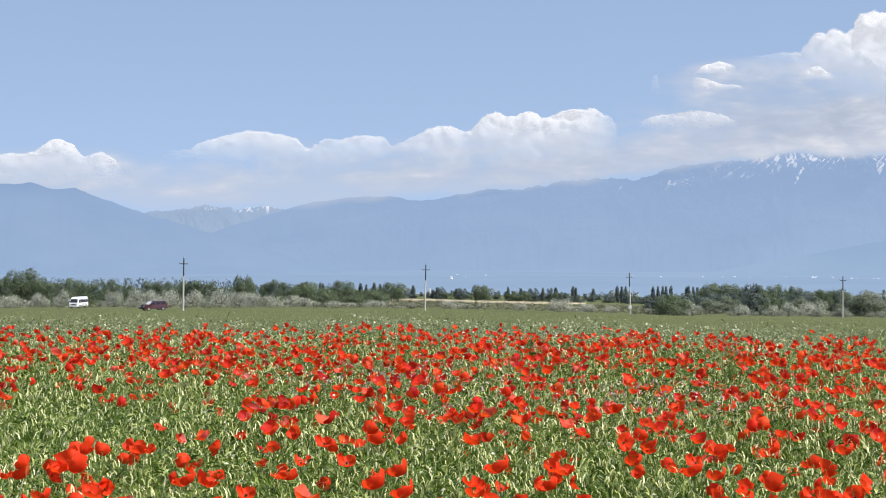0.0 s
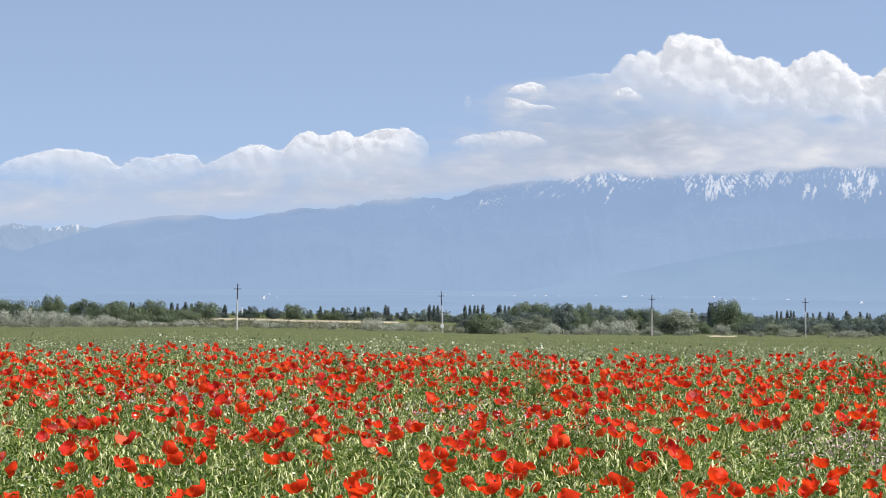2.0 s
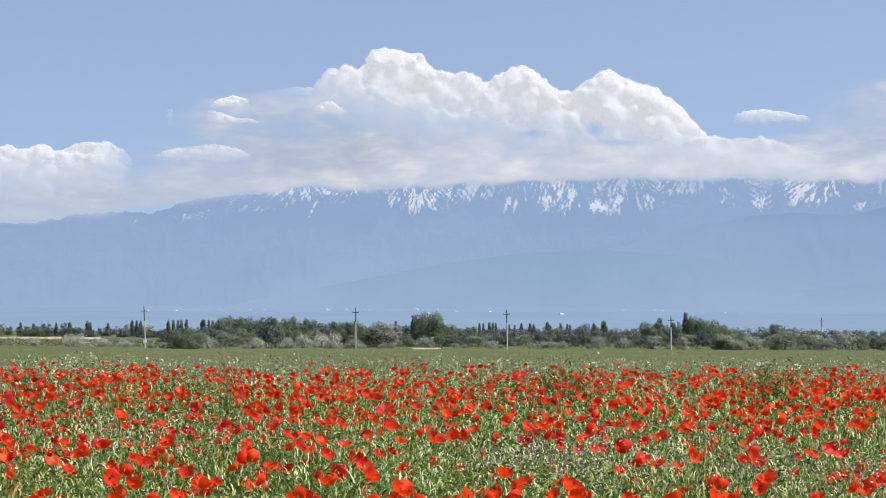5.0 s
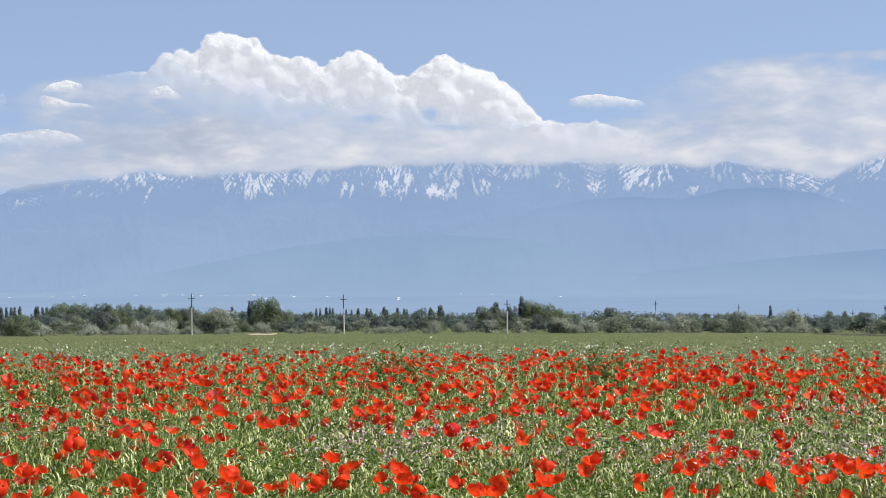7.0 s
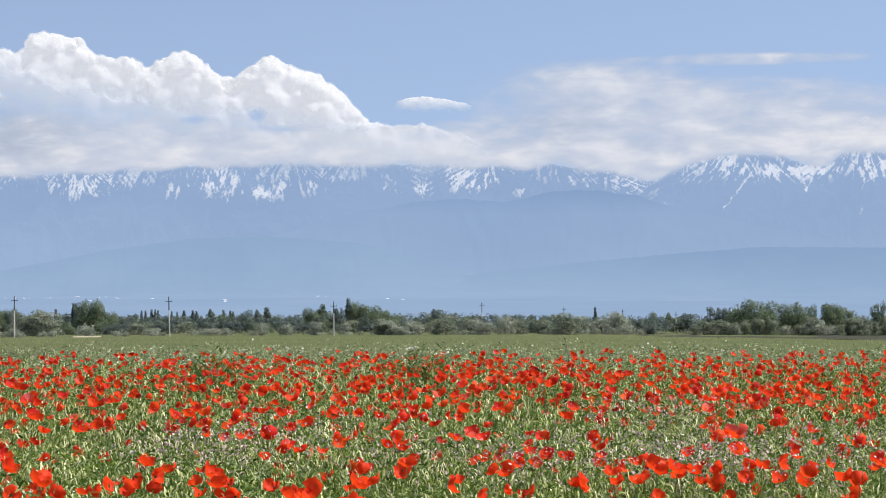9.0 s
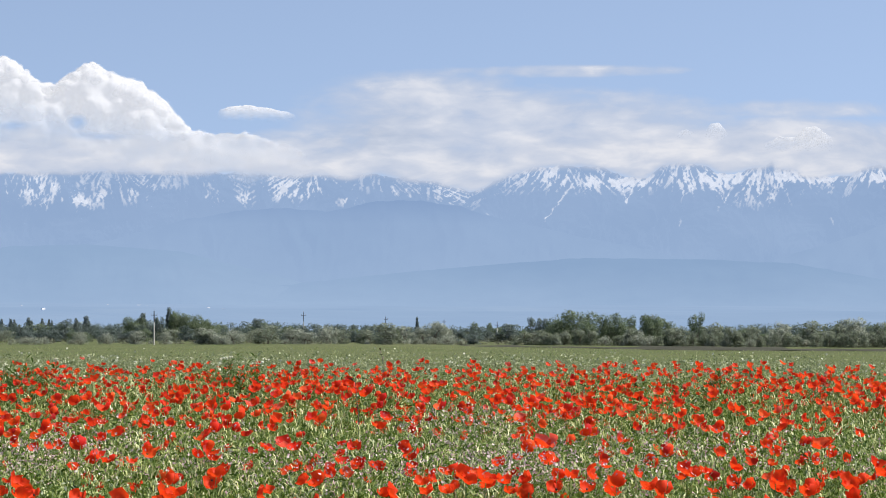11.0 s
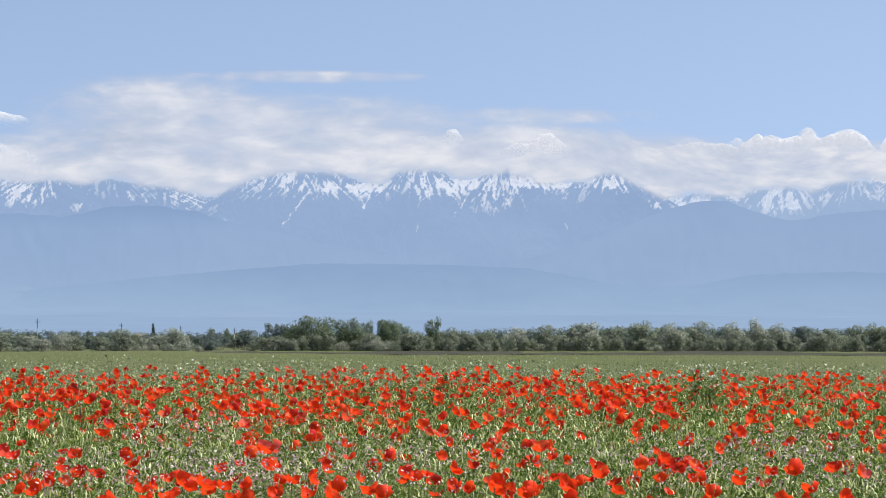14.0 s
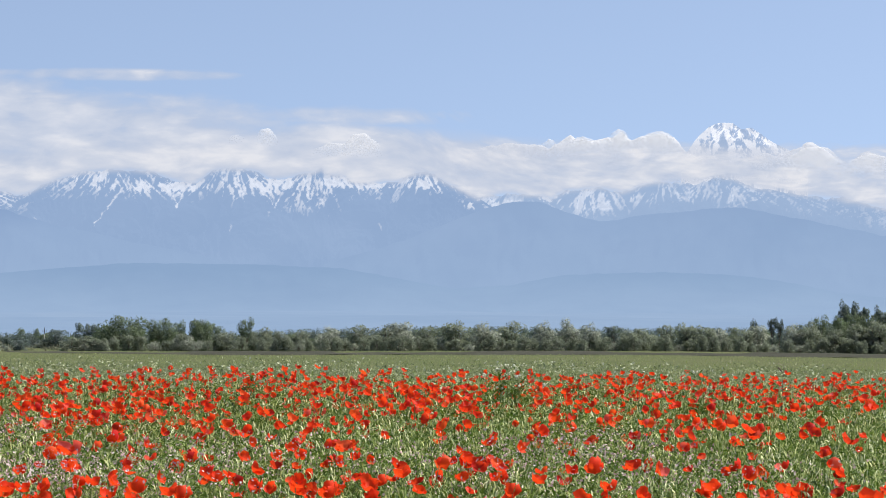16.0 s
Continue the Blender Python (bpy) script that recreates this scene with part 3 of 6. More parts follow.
# haze colours painted on each layer, graded by height
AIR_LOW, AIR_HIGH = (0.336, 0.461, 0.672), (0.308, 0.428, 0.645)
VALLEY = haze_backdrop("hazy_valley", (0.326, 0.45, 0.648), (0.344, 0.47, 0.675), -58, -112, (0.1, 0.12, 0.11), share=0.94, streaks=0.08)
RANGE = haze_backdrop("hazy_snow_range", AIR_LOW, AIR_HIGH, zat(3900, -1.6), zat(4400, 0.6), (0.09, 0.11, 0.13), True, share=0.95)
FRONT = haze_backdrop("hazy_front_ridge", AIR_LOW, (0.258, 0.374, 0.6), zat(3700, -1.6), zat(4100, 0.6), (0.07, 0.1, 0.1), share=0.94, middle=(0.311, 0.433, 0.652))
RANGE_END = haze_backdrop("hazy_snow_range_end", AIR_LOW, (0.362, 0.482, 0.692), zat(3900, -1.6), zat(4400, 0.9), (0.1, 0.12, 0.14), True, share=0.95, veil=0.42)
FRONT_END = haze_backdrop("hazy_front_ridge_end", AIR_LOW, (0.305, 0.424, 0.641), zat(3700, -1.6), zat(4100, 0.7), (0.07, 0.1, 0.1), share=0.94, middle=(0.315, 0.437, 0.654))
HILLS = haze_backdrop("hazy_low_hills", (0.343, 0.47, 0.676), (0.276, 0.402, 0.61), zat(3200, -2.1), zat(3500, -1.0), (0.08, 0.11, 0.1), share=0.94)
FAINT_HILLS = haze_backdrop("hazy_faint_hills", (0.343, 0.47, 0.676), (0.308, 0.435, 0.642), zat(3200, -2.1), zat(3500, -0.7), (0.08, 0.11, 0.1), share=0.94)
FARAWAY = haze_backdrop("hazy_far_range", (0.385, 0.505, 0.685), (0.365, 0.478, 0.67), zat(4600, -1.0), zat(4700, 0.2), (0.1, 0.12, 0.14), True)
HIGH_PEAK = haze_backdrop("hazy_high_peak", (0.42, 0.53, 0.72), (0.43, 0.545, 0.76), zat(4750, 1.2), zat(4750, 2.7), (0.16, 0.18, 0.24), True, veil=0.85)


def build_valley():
    """The hazy plain between the last trees and the mountains; its haze is painted as emission."""
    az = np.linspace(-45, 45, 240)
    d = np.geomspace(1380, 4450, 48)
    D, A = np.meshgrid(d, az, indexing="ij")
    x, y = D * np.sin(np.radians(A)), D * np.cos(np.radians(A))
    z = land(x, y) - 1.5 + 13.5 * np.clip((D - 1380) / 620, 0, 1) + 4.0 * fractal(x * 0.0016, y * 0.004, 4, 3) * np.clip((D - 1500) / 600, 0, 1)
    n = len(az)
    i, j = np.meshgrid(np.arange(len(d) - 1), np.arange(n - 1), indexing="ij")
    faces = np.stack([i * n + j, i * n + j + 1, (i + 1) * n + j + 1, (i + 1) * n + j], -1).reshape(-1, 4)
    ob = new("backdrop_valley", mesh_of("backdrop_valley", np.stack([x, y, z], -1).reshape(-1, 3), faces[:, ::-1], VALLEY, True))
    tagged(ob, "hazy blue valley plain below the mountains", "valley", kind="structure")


# crests: azimuth, elevation
WEST_CREST = [(-23.5, -1.1), (-19.5, -0.14), (-17.4, 0.12), (-15.8, 0.38), (-14.8, 0.52), (-13.7, 0.47), (-12.4, 0.85), (-10.7, 0.97), (-10.2, 1.13), (-8.3, 1.05), (-6.6, 1.15), (-5, 1.25), (-3.8, 1.3), (0, 1.3), (3.3, 1.22), (5, 1.25), (6.5, 1.05)]
RANGE_CREST = WEST_CREST + [(7.3, 0.82), (7.59, 0.85), (7.95, 1.06), (8.31, 1.23), (9.03, 1.41), (9.6, 1.45), (10.17, 1.48), (10.67, 1.44), (11.1, 1.24), (11.46, 1.15), (11.82, 1.18), (12.18, 1.43), (12.46, 1.53), (12.89, 1.51), (13.32, 1.44), (13.67, 1.27), (14.17, 1.3), (14.74, 1.44), (14.95, 1.55), (15.09, 1.41), (15.28, 1.34), (15.45, 1.38), (15.73, 1.24), (16.3, 1.17), (16.86, 1.21), (17.07, 1.37), (17.42, 1.44), (17.77, 1.41), (17.98, 1.26), (18.4, 1.05), (18.82, 0.87), (19.03, 0.71), (19.27, 0.59)]
END_CREST = [(17.6, 0.5), (18.4, 0.7), (18.75, 0.78), (19.11, 0.87), (19.68, 0.91), (20.4, 0.89), (20.76, 0.79), (20.9, 0.9), (21.11, 0.99), (21.97, 1.06), (22.54, 0.96), (22.97, 1.12), (23.46, 1.22), (23.96, 1.21), (24.32, 1.15), (24.81, 1.3), (25.38, 1.28), (25.94, 1.08), (26.78, 0.93), (27.48, 0.84), (28.18, 0.8), (28.73, 0.66), (29.12, 0.52), (33, 0.4), (38, 0.1), (46, -0.3)]
build_valley()
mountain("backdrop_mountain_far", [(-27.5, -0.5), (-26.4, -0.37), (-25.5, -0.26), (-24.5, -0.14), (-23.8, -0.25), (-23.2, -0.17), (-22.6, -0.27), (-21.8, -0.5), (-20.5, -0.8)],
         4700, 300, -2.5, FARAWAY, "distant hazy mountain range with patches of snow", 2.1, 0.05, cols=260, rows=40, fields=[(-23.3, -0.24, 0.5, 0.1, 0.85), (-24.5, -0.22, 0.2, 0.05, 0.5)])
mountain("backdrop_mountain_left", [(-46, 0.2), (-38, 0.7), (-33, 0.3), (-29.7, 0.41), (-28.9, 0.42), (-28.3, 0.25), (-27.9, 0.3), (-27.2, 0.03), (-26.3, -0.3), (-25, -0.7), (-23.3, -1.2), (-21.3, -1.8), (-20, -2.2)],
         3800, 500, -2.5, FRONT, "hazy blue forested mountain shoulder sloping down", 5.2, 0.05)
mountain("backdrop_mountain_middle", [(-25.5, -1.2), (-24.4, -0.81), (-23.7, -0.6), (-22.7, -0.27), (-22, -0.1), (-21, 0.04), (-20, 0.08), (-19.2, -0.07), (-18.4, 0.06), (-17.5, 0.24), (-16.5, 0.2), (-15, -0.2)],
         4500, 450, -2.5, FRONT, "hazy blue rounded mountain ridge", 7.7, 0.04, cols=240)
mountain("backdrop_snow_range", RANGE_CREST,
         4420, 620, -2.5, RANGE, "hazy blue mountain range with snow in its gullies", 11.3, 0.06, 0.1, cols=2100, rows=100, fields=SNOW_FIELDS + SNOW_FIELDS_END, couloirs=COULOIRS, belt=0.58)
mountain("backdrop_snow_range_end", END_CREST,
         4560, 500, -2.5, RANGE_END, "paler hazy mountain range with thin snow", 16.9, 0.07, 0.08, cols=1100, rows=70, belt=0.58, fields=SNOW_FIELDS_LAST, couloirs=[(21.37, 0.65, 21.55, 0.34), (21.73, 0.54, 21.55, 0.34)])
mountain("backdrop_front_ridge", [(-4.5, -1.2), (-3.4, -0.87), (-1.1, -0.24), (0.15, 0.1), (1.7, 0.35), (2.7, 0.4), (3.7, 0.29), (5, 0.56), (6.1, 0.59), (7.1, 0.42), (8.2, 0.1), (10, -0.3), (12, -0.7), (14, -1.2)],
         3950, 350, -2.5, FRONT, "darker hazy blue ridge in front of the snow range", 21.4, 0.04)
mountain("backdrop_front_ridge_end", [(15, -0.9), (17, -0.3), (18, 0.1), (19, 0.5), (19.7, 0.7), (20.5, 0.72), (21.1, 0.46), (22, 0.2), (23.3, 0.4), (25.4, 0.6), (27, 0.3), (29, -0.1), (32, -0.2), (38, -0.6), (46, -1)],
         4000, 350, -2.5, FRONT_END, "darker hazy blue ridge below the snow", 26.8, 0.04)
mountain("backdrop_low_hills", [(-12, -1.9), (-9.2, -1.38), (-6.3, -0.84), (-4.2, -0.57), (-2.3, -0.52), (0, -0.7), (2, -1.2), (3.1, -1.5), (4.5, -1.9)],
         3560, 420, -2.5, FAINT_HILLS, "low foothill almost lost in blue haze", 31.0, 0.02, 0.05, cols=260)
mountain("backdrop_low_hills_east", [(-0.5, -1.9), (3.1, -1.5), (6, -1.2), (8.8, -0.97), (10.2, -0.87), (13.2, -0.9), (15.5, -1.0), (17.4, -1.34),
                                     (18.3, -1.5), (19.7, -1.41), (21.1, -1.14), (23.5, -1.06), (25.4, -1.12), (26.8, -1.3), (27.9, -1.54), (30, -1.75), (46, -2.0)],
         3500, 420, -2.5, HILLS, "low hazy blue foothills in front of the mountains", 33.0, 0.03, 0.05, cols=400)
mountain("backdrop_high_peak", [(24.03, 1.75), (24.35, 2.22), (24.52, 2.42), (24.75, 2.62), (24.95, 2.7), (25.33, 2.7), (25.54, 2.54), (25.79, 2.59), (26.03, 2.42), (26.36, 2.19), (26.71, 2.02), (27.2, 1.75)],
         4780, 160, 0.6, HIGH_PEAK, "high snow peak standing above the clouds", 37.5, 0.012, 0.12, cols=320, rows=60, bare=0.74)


def ball_arrays(level):
    bm = bmesh.new()
    bmesh.ops.create_icosphere(bm, subdivisions=level, radius=1)
    bm.verts.index_update()
    out = np.array([v.co[:] for v in bm.verts]), np.array([[v.index for v in f.verts] for f in bm.faces])
    bm.free()
    return out


BALLS = [ball_arrays(1), ball_arrays(2)]


def billows(ob, voxel, bumpy, rounds=12):
    """Merges the heaped balls and gives them cauliflower relief."""
    rem = ob.modifiers.new("merge", "REMESH")
    rem.mode, rem.voxel_size, rem.use_smooth_shade = "VOXEL", voxel, True
    calm = ob.modifiers.new("calm", "SMOOTH")
    calm.factor, calm.iterations = 0.5, rounds
    for size, power in ((60.0, 15.0), (26.0, 2.2)):
        tex = bpy.data.textures.new("billow", "CLOUDS")
        tex.noise_scale, tex.noise_depth = size, 3
        dis = ob.modifiers.new("billow", "DISPLACE")
        dis.texture, dis.texture_coords, dis.strength, dis.mid_level = tex, "GLOBAL", power * bumpy, 0.5


def cumulus(name, profile, base, d, seed, label, blob=24.0, voxel=4.0, glow=0.67, fade=70.0, tilt=0.0, thick=1.0, bumpy=1.0, ragged=0.0, ends=20.0, holes=()):
    """A heap of billows under a top line (azimuth, elevation in degrees)."""
    rnd = random.Random(seed)
    pa, pe = np.array(profile).T
    step = blob * 0.5 / d * 57.3
    lumps = []
    for az in np.arange(pa[0], pa[-1], step):
        top = float(np.interp(az, pa, pe)) + ragged * (noise.noise((az * 1.7, seed, 0.5)) + 0.4 * noise.noise((az * 4.1, seed, 3.5)))
        e = base
        while e < top:
            room = (top - e) * d / 57.3
            r = min(blob * rnd.uniform(0.75, 1.45), max(blob * 0.4, room * 0.6))
            c = min(e, top - r / d * 57.3 * 0.85)
            lumps.append((az + rnd.uniform(-0.5, 0.5) * step, c, d + rnd.uniform(-1.2, 1.2) * blob, r))
            e += r / d * 57.3 * 0.95
    verts, faces = [], []
    def ball(c, r, kind):
        v, f = BALLS[kind]
        faces.append(f + sum_of[0])
        verts.append(v * r + np.array(c))
        sum_of[0] += len(v)
    sum_of = [0]
    for az, el, dist, r in lumps:
        c = at(az, dist, zat(dist, el))
        ball(c, r, 1)
        for k in range(3):
            v = Vector((rnd.gauss(0, 1), rnd.gauss(0, 1) - 0.6, rnd.gauss(0.25, 1))).normalized()
            ball(c + v * r * 0.85, r * rnd.uniform(0.4, 0.6), 0)
    span = (d * math.sin(radians(pa[0])) - blob * 0.6, d * math.sin(radians(pa[-1])) + blob * 0.6, ends)
    white = cloud_material(name + "_white", zat(d, base), zat(d, base) + fade, glow, tilt, thick=thick, span=span, holes=[(d * math.sin(radians(a)), zat(d, e), d * radians(wa), d * radians(we)) for a, e, wa, we in holes])
    me = mesh_of(name, np.concatenate(verts), np.concatenate(faces), white, True)
    ob = new(name, me)
    billows(ob, voxel, bumpy, int(10 + blob * 1.0))
    heads = [k for k, (az, el, dist, r) in enumerate(lumps) if blob > 10 and zat(d, el) + tilt * d * math.sin(radians(az)) > zat(d, base) + 0.45 * fade and el + r / d * 57.3 > np.interp(az, pa, pe) - blob / d * 45]
    if heads:
        fv = np.concatenate([BALLS[1][0] * lumps[k][3] + np.array(at(lumps[k][0], lumps[k][2], zat(lumps[k][2], lumps[k][1]))) for k in heads])
        ff = np.concatenate([BALLS[1][1] + i * len(BALLS[1][0]) for i in range(len(heads))])
        mist = cloud_material(name + "_mist", zat(d, base), zat(d, base) + fade, glow, tilt, thick=thick * 0.5, torn=True, span=span)
        fringe = part("fringe", mesh_of("fringe", fv, ff, mist, True), mist, ob)
        tagged(fringe, "thin torn cloud edge", kind="stuff")
        billows(fringe, voxel * 1.5, bumpy * 0.9, int(3 + blob * 0.25))
        grow = fringe.modifiers.new("swell", "DISPLACE")
        grow.strength, grow.mid_level = blob * 0.1, 0.0
    return tagged(ob, label, "cloud", "clouds over the mountains")


cumulus("cumulus_cloud", [(-10.9, 3.56), (-10.33, 3.56), (-9.61, 3.73), (-9.25, 4.12), (-8.68, 4.25), (-8.39, 4.18), (-8.11, 4.57), (-7.75, 4.69), (-7.47, 4.54), (-7.18, 4.48), (-6.9, 4.45), (-6.61, 4.14), (-6.04, 4.02), (-5.62, 3.99), (-5.33, 3.7), (-5.05, 3.84), (-4.7, 4.12), (-4.42, 4.19), (-4.06, 4), (-3.71, 3.69), (-3.22, 3.52), (-5.09, 3.7), (-4.73, 4.03), (-4.44, 4.15), (-4.16, 4.1), (-3.73, 3.81), (-3.38, 3.55), (-3.02, 3.55), (-2.73, 3.78), (-2.38, 3.95), (-2.09, 3.97), (-1.73, 3.83), (-1.38, 3.68), (-0.95, 3.54), (-0.45, 3.15), (-0.1, 2.79), (0.26, 2.43), (0.97, 2.25), (1.69, 2.34), (2.26, 2.17), (3.12, 1.83)],
        1.3, 4250, 5, "towering white cumulus cloud heaped over the snow range", 21.0, 3.4, fade=120, tilt=0.15, ragged=0.07, ends=230.0, holes=[(-4.1, 2.42, 0.4, 0.13), (-2.53, 2.54, 0.26, 0.2), (-1.96, 2.17, 0.75, 0.09), (-4.46, 1.96, 0.5, 0.07)])
cumulus("cumulus_cloud", [(-25.73, 0.9), (-25.59, 1.22), (-25.38, 1.3), (-24.95, 1.27), (-24.6, 1.51), (-24.1, 1.64), (-23.53, 1.78), (-23.11, 1.73), (-22.68, 1.64), (-22.25, 1.54), (-22.04, 1.3), (-21.54, 1.64), (-21.18, 1.54), (-20.68, 1.65), (-20.18, 1.58), (-19.94, 1.35), (-19.25, 1.61), (-18.89, 1.86), (-18.39, 1.86), (-17.96, 1.69), (-17.53, 2.17), (-17.31, 2.26), (-16.96, 2.06), (-16.38, 2.2), (-16.1, 2.07), (-15.53, 2.24), (-14.81, 2.26), (-14.38, 2.07), (-14.29, 1.84)],
        0.85, 4300, 8, "long low bank of white cumulus cloud", 13.0, 2.8, fade=105, thick=0.8, ragged=0.06, ends=60.0)
cumulus("cumulus_cloud", [(-33, 1.3), (-31, 1.0), (-29.71, 1.12), (-28.88, 1.22), (-28.49, 1.5), (-28.25, 1.53), (-27.98, 1.39), (-27.7, 1.1), (-27.21, 1.22), (-26.93, 1.05), (-26.72, 0.76)], 0.5, 4300, 13, "small hazy cumulus cloud low over the mountains", 11.0, 2.8, fade=70, thick=0.7)
cumulus("cumulus_cloud", [(1.0, 2.88), (1.4, 3.0), (1.8, 3.0), (2.2, 2.93), (2.6, 2.84), (2.9, 2.76)], 2.62, 4250, 17, "small detached white puff of cloud", 7.0, 2.2, fade=30, thick=0.85, bumpy=0.8)
cumulus("cumulus_cloud", [(-13.6, 1.95), (-13, 2.15), (-12.3, 2.25), (-11.7, 2.1), (-11.2, 1.9)], 1.75, 4280, 19, "small flat white cloud", 9.0, 2.5, fade=40, thick=0.7)
cumulus("cumulus_cloud", [(-12.4, 3.0), (-12.0, 3.28), (-11.6, 3.4), (-11.25, 3.3)], 3.1, 4260, 29, "small torn wisp of white cloud", 4.5, 1.6, fade=14, thick=0.8)
cumulus("cumulus_cloud", [(-12.3, 3.02), (-11.9, 2.95), (-11.4, 2.86), (-10.9, 2.76)], 2.72, 4260, 31, "small torn wisp of white cloud", 4.0, 1.6, fade=14, thick=0.8)
cumulus("cumulus_cloud", [(18.25, 1.74), (19.25, 2.07), (19.75, 2.19), (20.32, 2.25), (20.75, 2.07), (21.11, 2.28), (21.61, 2.4), (21.89, 2.25), (22.25, 2.29), (22.53, 2.55), (22.82, 2.36), (23.25, 2.43), (23.81, 2.33), (24.03, 2.08), (24.53, 1.85), (25.8, 1.85), (26.5, 1.88), (26.85, 2.02), (27.34, 2.12), (27.76, 1.9), (28.17, 1.68), (28.59, 1.9), (29.11, 1.9), (30.5, 1.7), (33, 1.9), (36, 1.4)],
        1.35, 4480, 23, "bank of white cloud below the high peak", 5.5, 2.0, fade=60, thick=0.8, bumpy=1.4, ragged=0.16)
cumulus("cumulus_cloud", [(-9.67, 3.14), (-9.42, 3.25), (-9.18, 3.31), (-8.94, 3.17), (-8.66, 2.97)], 2.92, 4150, 53, "small bright wisp in front of the cumulus", 4.0, 1.6, fade=14, thick=0.55)
cumulus("cumulus_cloud", [(-13.35, 2.83), (-13.25, 3.09), (-13.13, 2.86)], 2.63, 4260, 57, "tiny faint scrap of white cloud", 2.6, 1.3, fade=30, thick=0.5)
for top, base, seed in (([(12.57, 2.24), (12.75, 2.38), (12.97, 2.3)], 2.18, 41), ([(13.29, 2.27), (13.43, 2.47), (13.63, 2.52), (13.83, 2.27)], 2.1, 43), ([(20.44, 2.13), (20.68, 2.34), (20.82, 2.3), (20.96, 2.13)], 2.0, 61), ([(21.15, 2.18), (21.33, 2.35), (21.57, 2.4), (21.8, 2.28), (21.95, 2.13)], 1.95, 63), ([(22.23, 2.18), (22.32, 2.46), (22.46, 2.56), (22.6, 2.51), (22.74, 2.3)], 2.0, 67), ([(23.02, 2.3), (23.21, 2.45), (23.54, 2.48), (23.77, 2.37), (23.88, 2.18)], 2.05, 71),
                        ([(26.7, 1.86), (26.88, 1.93), (27.02, 2.04), (27.25, 2.12), (27.57, 2.06), (27.84, 1.87), (28.07, 1.71)], 1.5, 73), ([(28.16, 1.74), (28.39, 1.85), (28.66, 1.94), (28.94, 1.9), (29.3, 1.8)], 1.5, 79), ([(14.74, 2.04), (15.09, 2.21), (15.52, 2.18), (15.76, 2.4), (16.01, 2.45), (16.29, 2.29), (16.43, 2.18)], 1.84, 47)):
    cumulus("cumulus_cloud", top, base, 4300, seed, "small bright puff of cloud in front of the layered cloud", 5.0, 1.8, fade=26, thick=0.5)


CREST_AZ = [-46, -30, -27.5, -26, -24.5, -22.5, -20, -17.5, -15, -12.4, -10, -6.6, -3.8, 0, 3.3, 5, 7.5, 8.5, 10.5, 11.5, 13, 15, 16.5, 17.5, 19, 20.5, 22, 25.4, 27.9, 30, 46]
CREST_EL = [0.4, 0.4, 0.1, -0.3, -0.15, -0.2, 0.05, 0.2, 0.45, 0.8, 1.05, 1.12, 1.25, 1.25, 1.2, 1.12, 0.8, 1.2, 1.4, 1.2, 1.45, 1.4, 1.2, 1.3, 0.5, 0.65, 1.05, 1.2, 0.8, 0.3, 0.2]


